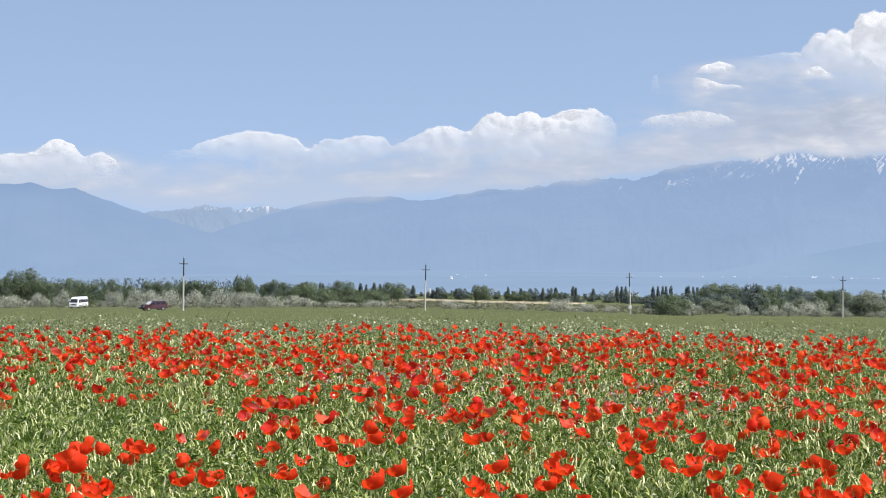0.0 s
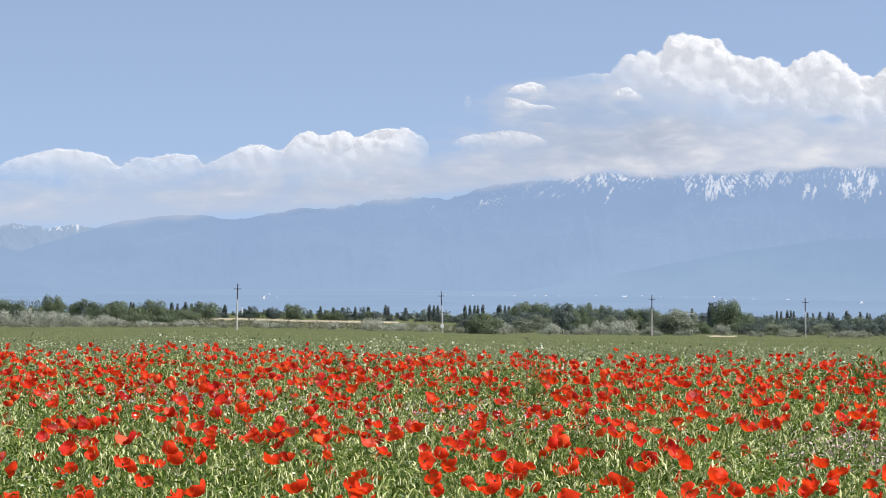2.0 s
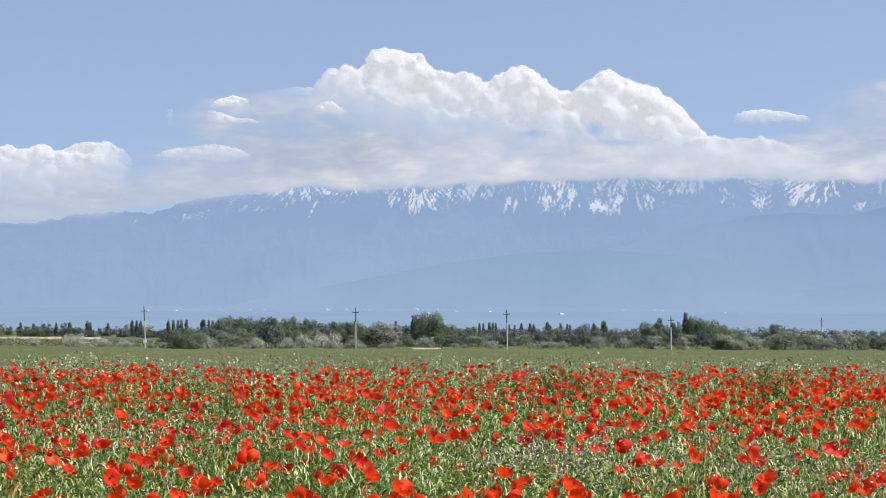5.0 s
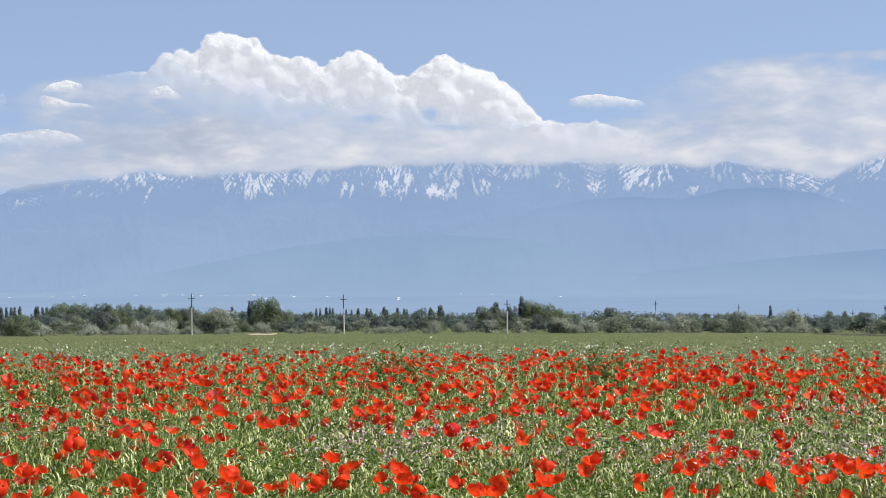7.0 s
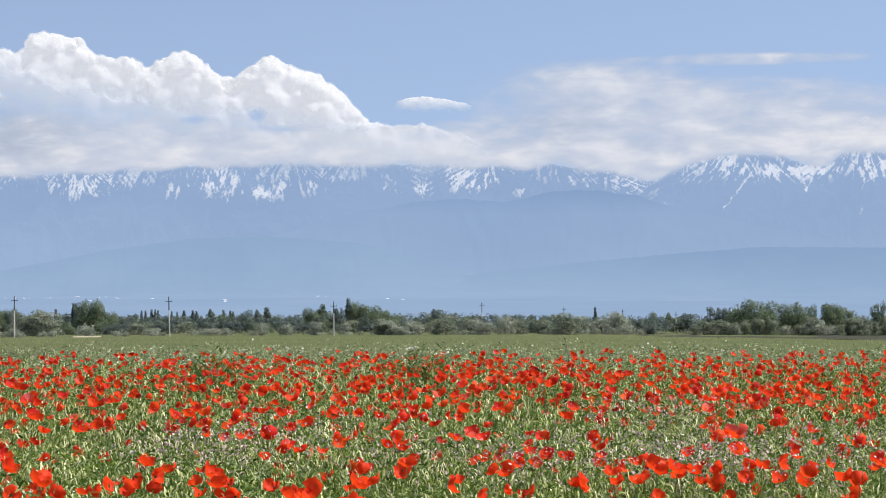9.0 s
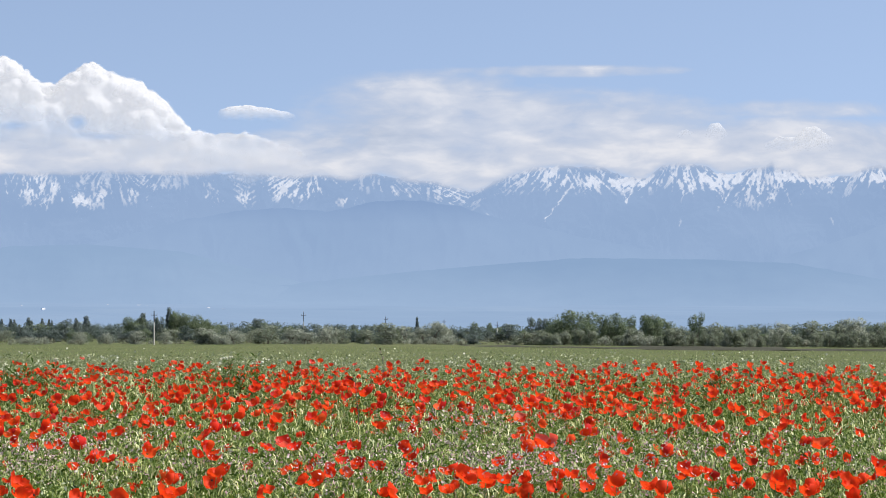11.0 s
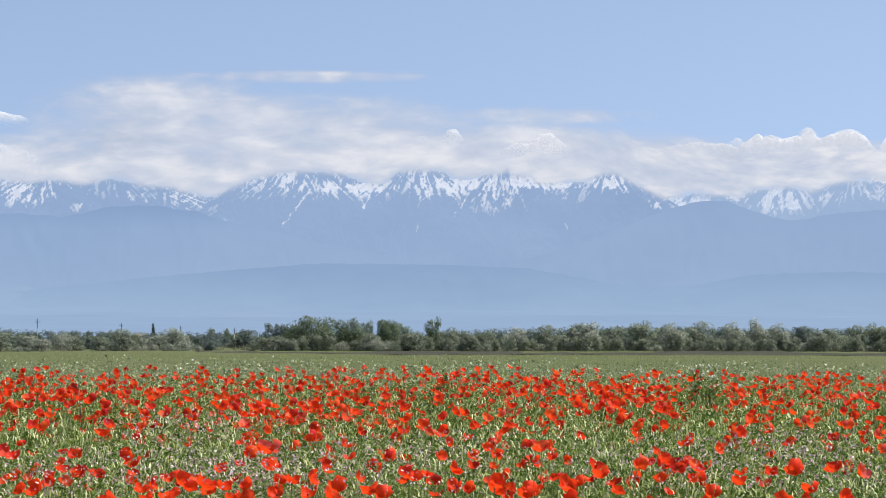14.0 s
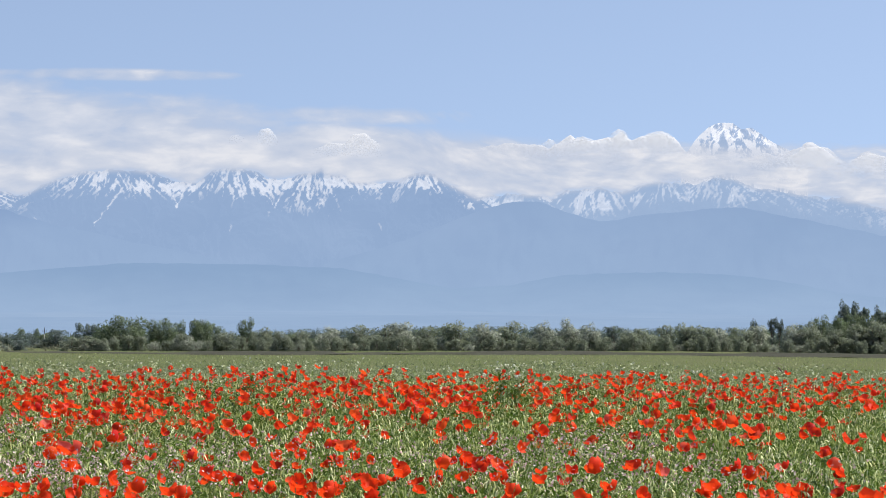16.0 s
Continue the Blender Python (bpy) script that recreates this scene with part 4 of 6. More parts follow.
def build_veil():
    """Layered haze cloud that wraps the crests."""
    az, el = np.linspace(-46, 46, 460), np.linspace(-0.9, 4.6, 90)
    E, A = np.meshgrid(el, az, indexing="ij")
    d = 4350.0
    # centre, half widths, weight of each bank
    west = [(-28.5, 0.7, 2.6, 0.6, 0.6), (-24.5, 0.5, 2.6, 0.6, 0.5), (-20, 0.8, 4.6, 0.8, 0.5), (-15.5, 1.15, 3.6, 0.8, 0.55), (-11, 1.7, 3.4, 0.9, 0.62), (-10.8, 2.75, 2.4, 0.7, 0.7), (-6.5, 1.75, 4.5, 0.75, 1.2), (-1, 1.6, 5, 0.6, 1.2), (-37, 0.9, 6, 0.6, 0.9), (-12.1, 3.15, 0.6, 0.25, 0.6), (-9.8, 3.2, 1.6, 0.22, 0.7), (-3, 1.35, 6, 0.42, 1.25)]
    east = [(4, 1.7, 4, 0.65, 1), (6.6, 2.6, 3.4, 1.2, 1.15), (9.5, 2.4, 4.8, 0.95, 1.2), (9.6, 3.85, 3.4, 0.16, 0.7), (14.5, 2, 4, 0.65, 1.2), (15, 2.85, 4, 0.25, 0.55), (18.5, 1.55, 3.2, 0.75, 1.1), (22.5, 1.65, 4, 0.6, 1.1), (28, 1.45, 4.5, 0.7, 1.1), (36, 1.4, 6, 0.5, 0.9), (12, 1.85, 6.5, 0.45, 1.15), (4.5, 1.35, 4, 0.5, 1.15), (22, 1.5, 4, 0.4, 1.05), (7.3, 1.45, 2.4, 0.55, 1.5), (19, 1.35, 2.4, 0.5, 1.15)]
    dens = np.zeros_like(A)
    for a, e, wa, we, w in west + east:
        q = ((A - a) / wa) ** 2 + ((E - e) / we) ** 2
        dens = np.maximum(dens, w * np.clip(1.15 - q * 0.75, 0, 1))
    # it lies along the crests and leaves the slopes below them clear
    crest = np.where((A > -12) & (A < 28), np.maximum(np.interp(A, *np.array(RANGE_CREST).T, right=-1), np.interp(A, *np.array(END_CREST).T, left=-1)), np.interp(A, CREST_AZ, CREST_EL))
    crest = crest + 0.1 * noise_field(A * 1.3, E * 0, 4.0)
    near = np.clip((A + 12.5) / 3, 0, 1) * np.clip((37 - A) / 4, 0, 1)
    dens = np.maximum(dens, near * 1.6 * np.exp(-((E - crest - 0.3) / 0.42) ** 2))
    # thinner and more broken below the high peak
    dens = dens * np.interp(A, [17, 20, 46], [1, 0.86, 0.86])
    bite = np.interp(A, [-46, -10, 46], [0.1, 0.14, 0.14])
    dens = dens * np.clip((E - crest + bite) / 0.24, 0.0, 1)
    top = np.interp(A, [-30, -24, -18, -14, -11, -8, 0, 6, 10, 17, 22, 30], [1.1, 1.0, 1.25, 1.7, 2.6, 2.7, 2.0, 2.1, 2.5, 2.6, 2.2, 1.9]) + 0.25 * noise_field(A * 0.8, E * 0.3, 9.0)
    weight = np.interp(A, [-46, -28, -22, -16, -8, -2, 6, 15, 22, 30, 46], [0.4, 0.45, 0.6, 0.68, 0.8, 0.8, 0.75, 0.82, 0.74, 0.66, 0.5])
    haze = weight * np.clip((top - E) / 0.6, 0, 1) * np.clip((E - crest + bite - 0.03) / 0.2, 0, 1)
    verts = np.stack([d * np.sin(np.radians(A)), d * np.cos(np.radians(A)), EYE + d * np.tan(np.radians(E))], -1).reshape(-1, 3)
    n = len(az)
    i, j = np.meshgrid(np.arange(len(el) - 1), np.arange(n - 1), indexing="ij")
    faces = np.stack([i * n + j, i * n + j + 1, (i + 1) * n + j + 1, (i + 1) * n + j], -1).reshape(-1, 4)
    me = mesh_of("backdrop_cloud_veil", verts, faces, veil_material(), True)
    me.attributes.new("haze", "FLOAT", "POINT").data.foreach_set("value", haze.astype(np.float32).ravel())
    # where the grey shade of cloud bases is painted
    belly_shade = np.exp(-((A + 9.6) / 2.6) ** 4 - ((E - 2.15) / 0.85) ** 4) + 0.75 * np.exp(-((A - 4.9) / 1.6) ** 2 - ((E - 2.25) / 0.45) ** 2) + 0.5 * np.exp(-((A + 17) / 5) ** 4 - ((E - 1.0) / 0.6) ** 2)
    me.attributes.new("belly_shade", "FLOAT", "POINT").data.foreach_set("value", belly_shade.astype(np.float32).ravel())
    me.attributes.new("cover", "FLOAT", "POINT").data.foreach_set("value", dens.astype(np.float32).ravel())
    chart = np.stack([A * 0.55 + np.clip(A - 17, 0, 30) * 0.3, E * 1.3 + np.clip(A - 17, 0, 4) * E * 0.25, np.zeros_like(A)], -1).astype(np.float32)
    me.attributes.new("chart", "FLOAT_VECTOR", "POINT").data.foreach_set("vector", chart.ravel())
    ob = new("backdrop_cloud_veil", me)
    tagged(ob, "thin layered white cloud drifting along the crests", "cloud", kind="structure")


build_veil()


# ---------------------------------------------------------------- trees
def crown_mesh(name, clumps, leaves, size, material, seed, squash=1.0):
    """A crown of single leaves and twigs, gathered in clumps (x, y, z, radius)."""
    rng = np.random.default_rng(seed)
    c = np.array(clumps)
    pick = rng.choice(len(c), leaves, p=c[:, 3] ** 2 / (c[:, 3] ** 2).sum())
    v = rng.normal(size=(leaves, 3))
    v /= np.linalg.norm(v, axis=1)[:, None]
    p = c[pick, :3] + v * (c[pick, 3] * rng.uniform(0.25, 1.08, leaves) ** 0.45)[:, None] * np.array([1, 1, squash])
    s = size * rng.uniform(0.5, 1.35, leaves)
    a = rng.normal(size=(leaves, 3)) + v * 0.4
    a /= np.linalg.norm(a, axis=1)[:, None]
    b = np.cross(a, v + rng.normal(size=(leaves, 3)) * 0.6)
    b /= np.maximum(np.linalg.norm(b, axis=1), 1e-6)[:, None]
    quad = np.stack([p - a * s[:, None], p + b * s[:, None] * 0.45, p + a * s[:, None], p - b * s[:, None] * 0.45], 1)
    me = mesh_of(name, quad.reshape(-1, 3), np.arange(leaves * 4).reshape(-1, 4), material, True)
    # leaves of a clump face outwards and up, as a canopy does
    face = v * 1.0 + np.array([0, 0, 0.35]) + rng.normal(size=(leaves, 3)) * 0.22
    face /= np.linalg.norm(face, axis=1)[:, None]
    me.normals_split_custom_set_from_vertices(np.repeat(face, 4, 0).tolist())
    return me


def tree(name, label, height, spread, style, material, seed, leaves=1900, leaf=0.2, group="", category="tree"):
    """A tapered, forked trunk with limbs and a ragged crown; its base stands in its origin."""
    rnd = random.Random(seed)
    root = tagged(new(name), label, category, group)
    bm = bmesh.new()
    lean = Vector((rnd.uniform(-0.08, 0.08), rnd.uniform(-0.08, 0.08), 1))
    clumps = []
    if style == "open":
        # bare stems below, separate rounded heads of leaves above
        for k in range(4):
            a = 1.6 * k + rnd.uniform(-0.4, 0.4)
            fork = lean * height * rnd.uniform(0.36, 0.46) + Vector((math.cos(a), math.sin(a), 0)) * 0.25
            tube(bm, (math.cos(a) * 0.12, math.sin(a) * 0.12, -0.2), fork, 0.13, 0.09)
            for m in range(4):
                b = a + rnd.uniform(-0.9, 0.9)
                out = spread * rnd.uniform(0.12, 0.4)
                tip = Vector((math.cos(b) * out, math.sin(b) * out, height * rnd.uniform(0.56, 0.9)))
                tube(bm, fork * rnd.uniform(0.85, 1), tip, 0.07, 0.02, 5)
                clumps.append((*tip, spread * rnd.uniform(0.11, 0.19)))
            clumps.append((math.cos(a) * spread * 0.25, math.sin(a) * spread * 0.25, height * rnd.uniform(0.2, 0.45), spread * 0.17))
    elif style == "column":
        tube(bm, (0, 0, -0.2), lean * height * 0.5, 0.16, 0.09)
        tube(bm, lean * height * 0.48, lean * height * 0.85, 0.09, 0.02)
        for k in range(16):
            f = 0.1 + 0.88 * k / 15
            r = spread * 0.5 * (0.3 + 0.7 * math.sin(math.pi * (0.2 + 0.72 * f)))
            q = lean * height * f * 0.92 + Vector((rnd.uniform(-0.1, 0.1), rnd.uniform(-0.1, 0.1), 0)) * spread
            clumps.append((*q, r))
            tube(bm, lean * height * max(0.05, f - 0.15), q, 0.04, 0.015, 5)
    else:
        stems = {"round": 1, "bush": 5, "wide": 3}[style]
        low = {"round": 0.08, "bush": 0.02, "wide": 0.06}[style]
        for k in range(stems):
            a = rnd.uniform(0, 6.28)
            off = Vector((math.cos(a), math.sin(a), 0)) * (0.0 if stems == 1 else rnd.uniform(0.1, 0.5))
            fork = off * 1.6 + lean * height * rnd.uniform(0.28, 0.4)
            tube(bm, off - Vector((0, 0, 0.2)), fork, 0.05 * height ** 0.6 / stems ** 0.4, 0.03 * height ** 0.6 / stems ** 0.4)
            for m in range(9 if stems == 1 else 4):
                a2 = rnd.uniform(0, 6.28)
                f = low + (1 - low) * rnd.uniform(0.12, 0.86) ** 0.8
                bulge = math.sin(math.pi * min(1, 0.22 + f * 0.72)) ** 0.6
                out = spread * 0.5 * bulge * rnd.uniform(0.35, 0.8)
                tip = Vector((math.cos(a2) * out, math.sin(a2) * out, height * f)) + off
                tube(bm, fork * rnd.uniform(0.7, 1), tip, 0.07 * height ** 0.4 / 2, 0.02, 5)
                clumps.append((*tip, spread * rnd.uniform(0.14, 0.27)))
        for m in range(7):
            a2 = rnd.uniform(0, 6.28)
            f = rnd.uniform(max(0.18, low), 0.88)
            out = spread * 0.5 * math.sin(math.pi * min(1, 0.22 + f * 0.72)) * rnd.uniform(0.5, 0.95)
            clumps.append((math.cos(a2) * out, math.sin(a2) * out, height * f, spread * rnd.uniform(0.09, 0.17)))
        clumps.append((0, 0, height * 0.55, spread * 0.3))
        for m in range(6):
            a2 = m * 1.05 + rnd.uniform(-0.3, 0.3)
            out = spread * rnd.uniform(0.25, 0.42)
            clumps.append((math.cos(a2) * out, math.sin(a2) * out, height * rnd.uniform(0.06, 0.2), spread * rnd.uniform(0.14, 0.2)))
    part("trunk", bm, BARK, root, "grey-brown forked trunk")
    clumps = [(x, y, max(z, r * 0.75), r) for x, y, z, r in clumps]
    part("crown", crown_mesh("crown", clumps, leaves, leaf, material, seed), material, root)
    return root


def stand(proto, az, d, scale=1.0, turn=0.0, stretch=1.0, first=None):
    """Sets a copy of a tree on the ground."""
    p = at(az, d)
    p.z = ground_z(p) - 0.05
    return copy_thing(proto, Matrix.LocRotScale(p, Euler((0, 0, turn)), (scale, scale, scale * stretch)))


def remove(proto):
    for o in (*proto.children_recursive, proto):
        bpy.data.objects.remove(o)


rnd = random.Random(42)
GREEN = [tree("broadleaf_tree", "dark green broadleaf tree with a dense rounded crown", 6.0, 5.2, "round", TREE_GREEN, s, 3600, 0.16, "trees beyond the meadow") for s in (1, 2, 3)]
DENSE = [tree("broadleaf_tree", "broad dense dark green tree with a full rounded crown", 6.0, 8.0, "wide", TREE_GREEN, s, 8200, 0.17, "trees beyond the meadow") for s in (17, 18)]
DARK = [tree("elm_tree", "very dark green leafy tree in the hedgerow", 5.0, 4.2, "wide", TREE_DARK, s, 3200, 0.16, "trees beyond the meadow") for s in (4, 5)]
OLIVE = [tree("oleaster_tree", "silvery grey-green oleaster tree with a ragged crown", 5.0, 4.4, "wide", TREE_OLIVE, s, 3500, 0.15, "oleaster trees along the meadow") for s in (6, 7, 8, 9)]
PALE = [tree("oleaster_tree", "pale silvery oleaster tree in full leaf", 5.0, 4.4, "wide", TREE_SILVER, s, 3500, 0.14, "oleaster trees along the meadow") for s in (15, 16)]
SILVER = [tree("oleaster_shrub", "pale silver-grey oleaster shrub at the meadow edge", 2.5, 4.0, "bush", TREE_SILVER, s, 2800, 0.1, "silver shrubs at the meadow edge", "shrub") for s in (10, 11, 12)]
TALL = [tree("elm_tree", "tall dark elm with separate rounded heads above the hedgerow", 7.0, 5.0, "open", TREE_DARK, s, 3400, 0.16, "tall trees at the end of the hedgerow") for s in (21, 22, 23)]
FROST = [tree("oleaster_shrub", "very pale silver-grey oleaster shrub near the vehicles", 2.5, 4.0, "bush", TREE_FROST, s, 2800, 0.1, "silver shrubs at the meadow edge", "shrub") for s in (24, 25)]
POPLAR = [tree("poplar_tree", "tall narrow dark poplar tree", 8.0, 2.6, "column", TREE_DARK, s, 1500, 0.3, "distant poplars") for s in (13, 14)]


def any_of(kind, az, d, size, stretch=1.0):
    return stand(rnd.choice(kind), az, d, size, rnd.uniform(0, 6.28), stretch)


def planted(kind, az, top_el, width, d):
    """Sets a tree on the ground with the width and the top that it has."""
    proto = rnd.choice(DENSE if kind is GREEN and width > 3.4 else kind)
    crown = next(o for o in proto.children if o.name.startswith("crown")).data
    co = np.empty(len(crown.vertices) * 3, np.float32)
    crown.vertices.foreach_get("co", co)
    x, y, z = co.reshape(-1, 3).T
    p = at(az, d)
    p.z = ground_z(p) - 0.05
    tall = max(0.5, EYE + d * math.tan(radians(top_el)) - p.z)
    wide = 1.4 * width / float(np.percentile(np.hypot(x, y), 96) * 2)
    return copy_thing(proto, Matrix.LocRotScale(p, Euler((0, 0, rnd.uniform(0, 6.28))), (wide, wide, tall / float(np.percentile(z, 99.5)))))


# trees that stand out: azimuth, elevation of the top, width, distance
# trees about the dry field
for row in ((-29.11, -1.74, 7.7, 560), (-23.67, -1.95, 4.3, 540), (-22.05, -2.11, 8.4, 560), (-21.2, -2.08, 6.2, 620), (-20.81, -2.31, 4.5, 600), (-20.41, -2.32, 5.5, 500), (-19.93, -2.13, 6.4, 640), (-17.68, -2.2, 4.7, 700)):
    planted(GREEN, *row)
for row in ((-18.14, -2.27, 3, 760), (-18.72, -2.24, 2.8, 800), (-16.36, -2.28, 2.8, 800), (-15.92, -2.27, 2.5, 820)):
    planted(DARK, *row)
# silver shrubs behind the vehicles
for row in ((-29.63, -2.39, 3.5, 470), (-29.32, -2.38, 4.3, 480), (-28.74, -2.33, 3.2, 485), (-28.21, -2.26, 2.9, 480), (-26.95, -2.29, 3.4, 480), (-26.39, -2.25, 3.8, 470), (-25.94, -2.29, 4.1, 480), (-25.5, -2.28, 4, 470), (-24.95, -2.3, 4, 470), (-24.29, -2.28, 4.7, 470), (-23.84, -2.32, 4, 465), (-23.48, -2.36, 3.5, 460), (-22.98, -2.42, 3.9, 460), (-22.48, -2.43, 4, 470)):
    planted(FROST, *row)
# silver shrubs along the meadow edge
for row in ((-22.13, -2.49, 4, 470), (-21.38, -2.58, 3.9, 460), (-21.05, -2.63, 3.5, 465), (-20.38, -2.56, 4.4, 460), (-19.74, -2.7, 1.6, 445), (-18.47, -2.58, 2.8, 460), (-18.14, -2.65, 2, 455), (-16.68, -2.66, 2, 450), (-15.61, -2.54, 4.1, 450), (-15.03, -2.67, 3.1, 445), (-14.39, -2.71, 2.4, 445), (-12.37, -2.65, 2.9, 450), (-11.1, -2.68, 3, 455), (-10.35, -2.69, 2.3, 450), (-9.92, -2.62, 3, 460), (-9.3, -2.62, 5, 455)):
    planted(FROST, *row)
# rows of poplars far off
for row in ((-21.75, -2.12, 1.2, 800), (-21.67, -2.14, 1, 800), (-20.72, -2.14, 1.4, 800), (-20.58, -2.17, 1, 800), (-20.39, -2.13, 1.4, 800), (-20.21, -2.17, 1.2, 800), (-19.4, -2.2, 1.5, 850), (-18.9, -2.31, 1.5, 850), (-18.29, -2.29, 1.7, 850), (-16.99, -2.25, 1.1, 850), (-16.67, -2.28, 1.5, 850), (-16.11, -2.27, 1.1, 850), (-15.78, -2.26, 1.5, 850), (-15.32, -2.23, 1.4, 900), (-15.25, -2.26, 1.1, 900), (-14.82, -2.29, 1.4, 900), (-14.21, -2.23, 1.4, 900), (-14.11, -2.24, 1.1, 900), (-14.01, -2.24, 1.1, 900)):
    planted(POPLAR, *row)
# rows of poplars far off
for row in ((-13.32, -2.24, 1.3, 850), (-13.18, -2.24, 1.1, 850), (-13.08, -2.24, 1.1, 850), (-13, -2.24, 1.1, 850), (-12.85, -2.23, 1.3, 850), (-12.47, -2.24, 1.3, 850), (-12.41, -2.23, 1.1, 850), (-12.31, -2.24, 1.1, 850), (-12.19, -2.26, 1.3, 850), (-12.07, -2.24, 1.3, 850)):
    planted(POPLAR, *row)
# dark clump beside the third pole
for row in ((-13.28, -2.47, 3.6, 445), (-12.07, -2.48, 4.5, 500), (-10.82, -2.18, 4, 470), (-9.58, -2.33, 6.2, 520)):
    planted(DARK, *row)
for row in ((-12.83, -2.43, 5.2, 432), (-11.86, -2.17, 6.7, 700), (-11.38, -2.18, 6, 700), (-10.63, -2.28, 3.5, 500), (-10.25, -2.19, 5.1, 680), (-9.79, -2.24, 4.6, 650), (-9.09, -2.32, 4.3, 540), (-8.67, -2.29, 4.1, 540)):
    planted(GREEN, *row)
for row in ((-8.44, -2.41, 3.6, 480), (-8.05, -2.33, 5.4, 470)):
    planted(OLIVE, *row)
# trees round the tall broadleaf tree
for row in ((-9.05, -2.34, 3.6, 520), (-6.73, -2.1, 5.8, 500), (-6.3, -2.39, 3.9, 520), (-1.11, -2.36, 5.1, 600)):
    planted(GREEN, *row)
for row in ((-8.62, -2.35, 4.2, 520), (-7.4, -2.41, 3.2, 540), (-5.68, -2.46, 3.3, 600), (-2.81, -2.4, 3.6, 520), (-0.51, -2.36, 2.2, 560)):
    planted(DARK, *row)
for row in ((-7.86, -2.38, 5.2, 470),):
    planted(PALE, *row)
for row in ((-6.83, -2.69, 3.4, 450), (-2.45, -2.69, 2.6, 440), (-1.84, -2.72, 2.2, 440), (-3.76, -2.82, 3.7, 440)):
    planted(SILVER, *row)
# trees round the tall broadleaf tree
for row in ((-0.08, -2.23, 3.6, 560), (0.22, -2.29, 6.2, 560), (0.61, -2.44, 5.3, 560)):
    planted(GREEN, *row)
for row in ((-1.07, -2.69, 2.6, 440), (-0.34, -2.73, 2.2, 440), (0.71, -2.64, 4.2, 440), (1.34, -2.71, 3.1, 440)):
    planted(PALE, *row)
for row in ((1.98, -2.41, 3.6, 600),):
    planted(DARK, *row)
for row in ((1.1, -2.82, 2.8, 436), (-8.62, -2.75, 2.6, 440), (-5.19, -2.8, 3.3, 445)):
    planted(SILVER, *row)
# poplars over the middle wood
for row in ((-7.57, -2.31, 1.1, 700), (-7.09, -2.17, 1.6, 520), (-5.47, -2.37, 0.9, 860), (-5.37, -2.37, 0.9, 860), (-5.2, -2.35, 1.1, 860), (-5.13, -2.35, 0.9, 860), (-5.04, -2.37, 0.9, 860), (-4.71, -2.4, 0.9, 860), (-4.58, -2.42, 0.9, 860), (-4.4, -2.38, 1.3, 860), (-4.19, -2.38, 1.3, 860), (-4.1, -2.4, 1.1, 860), (-3.76, -2.35, 1.7, 860), (-3.66, -2.43, 1.1, 860), (-3.42, -2.38, 1.3, 860), (-3.23, -2.4, 1.1, 860)):
    planted(POPLAR, *row)
# poplars over the middle wood
for row in ((-3.16, -2.42, 0.9, 860), (-2.58, -2.39, 1.3, 640), (-2.3, -2.33, 1.7, 620), (-0.88, -2.27, 1.8, 600), (-0.27, -2.13, 1.4, 600), (6, -2.38, 0.9, 700)):
    planted(POPLAR, *row)
# pale oleasters
for row in ((0.8, -2.68, 4.6, 440), (1.35, -2.67, 3.3, 445), (2.21, -2.58, 4.6, 442), (2.85, -2.65, 3.8, 445), (3.17, -2.74, 3.5, 440), (4.07, -2.66, 2.7, 446), (4.78, -2.69, 3.6, 450), (5.24, -2.52, 4.9, 442), (5.64, -2.6, 2.9, 445), (6.1, -2.61, 3.6, 450), (6.5, -2.5, 4.5, 446)):
    planted(PALE if rnd.random() < 0.6 else OLIVE, *row)
for row in ((3.73, -2.6, 4, 444), (6.78, -2.82, 3.1, 440)):
    planted(SILVER, *row)
for row in ((7.46, -2.83, 2, 440),):
    planted(DARK, *row)
# the dense round trees
for row in ((7.46, -2.5, 3.2, 800), (7.82, -2.52, 2.4, 800), (9.49, -2.47, 3.6, 480), (10.03, -2.23, 7.8, 448), (9.63, -2.5, 4.1, 452), (10.94, -2.29, 4.7, 448), (11.37, -2.34, 3, 455)):
    planted(GREEN, *row)
for row in ((8.34, -2.55, 4.4, 520), (8.9, -2.39, 3.3, 500), (9.17, -2.41, 2.8, 500), (11.84, -2.31, 3.4, 455)):
    planted(DARK, *row)
for row in ((8.76, -2.75, 4.6, 440), (9.13, -2.71, 3.3, 440), (11.35, -2.65, 3.7, 440)):
    planted(OLIVE, *row)
for row in ((9.46, -2.86, 2, 438), (11.84, -2.82, 3.1, 438)):
    planted(SILVER, *row)
# oleaster hedgerow
for row in ((11.93, -2.33, 3.8, 446), (12.26, -2.41, 2.9, 448), (13.08, -2.27, 3.1, 448)):
    planted(GREEN, *row)
for row in ((11.55, -2.67, 3.3, 440), (12.54, -2.61, 3.7, 440), (13.54, -2.5, 3.8, 445), (13.97, -2.61, 3.5, 440), (14.4, -2.61, 3.8, 442), (15.18, -2.5, 4.5, 445), (15.97, -2.45, 4.7, 444), (16.54, -2.42, 4.9, 446), (17, -2.36, 4.2, 442), (17.69, -2.49, 4.2, 444), (18.41, -2.36, 4.9, 445), (19.05, -2.37, 4.9, 442), (19.77, -2.34, 4.9, 446)):
    planted(PALE if rnd.random() < 0.35 else OLIVE, *row)
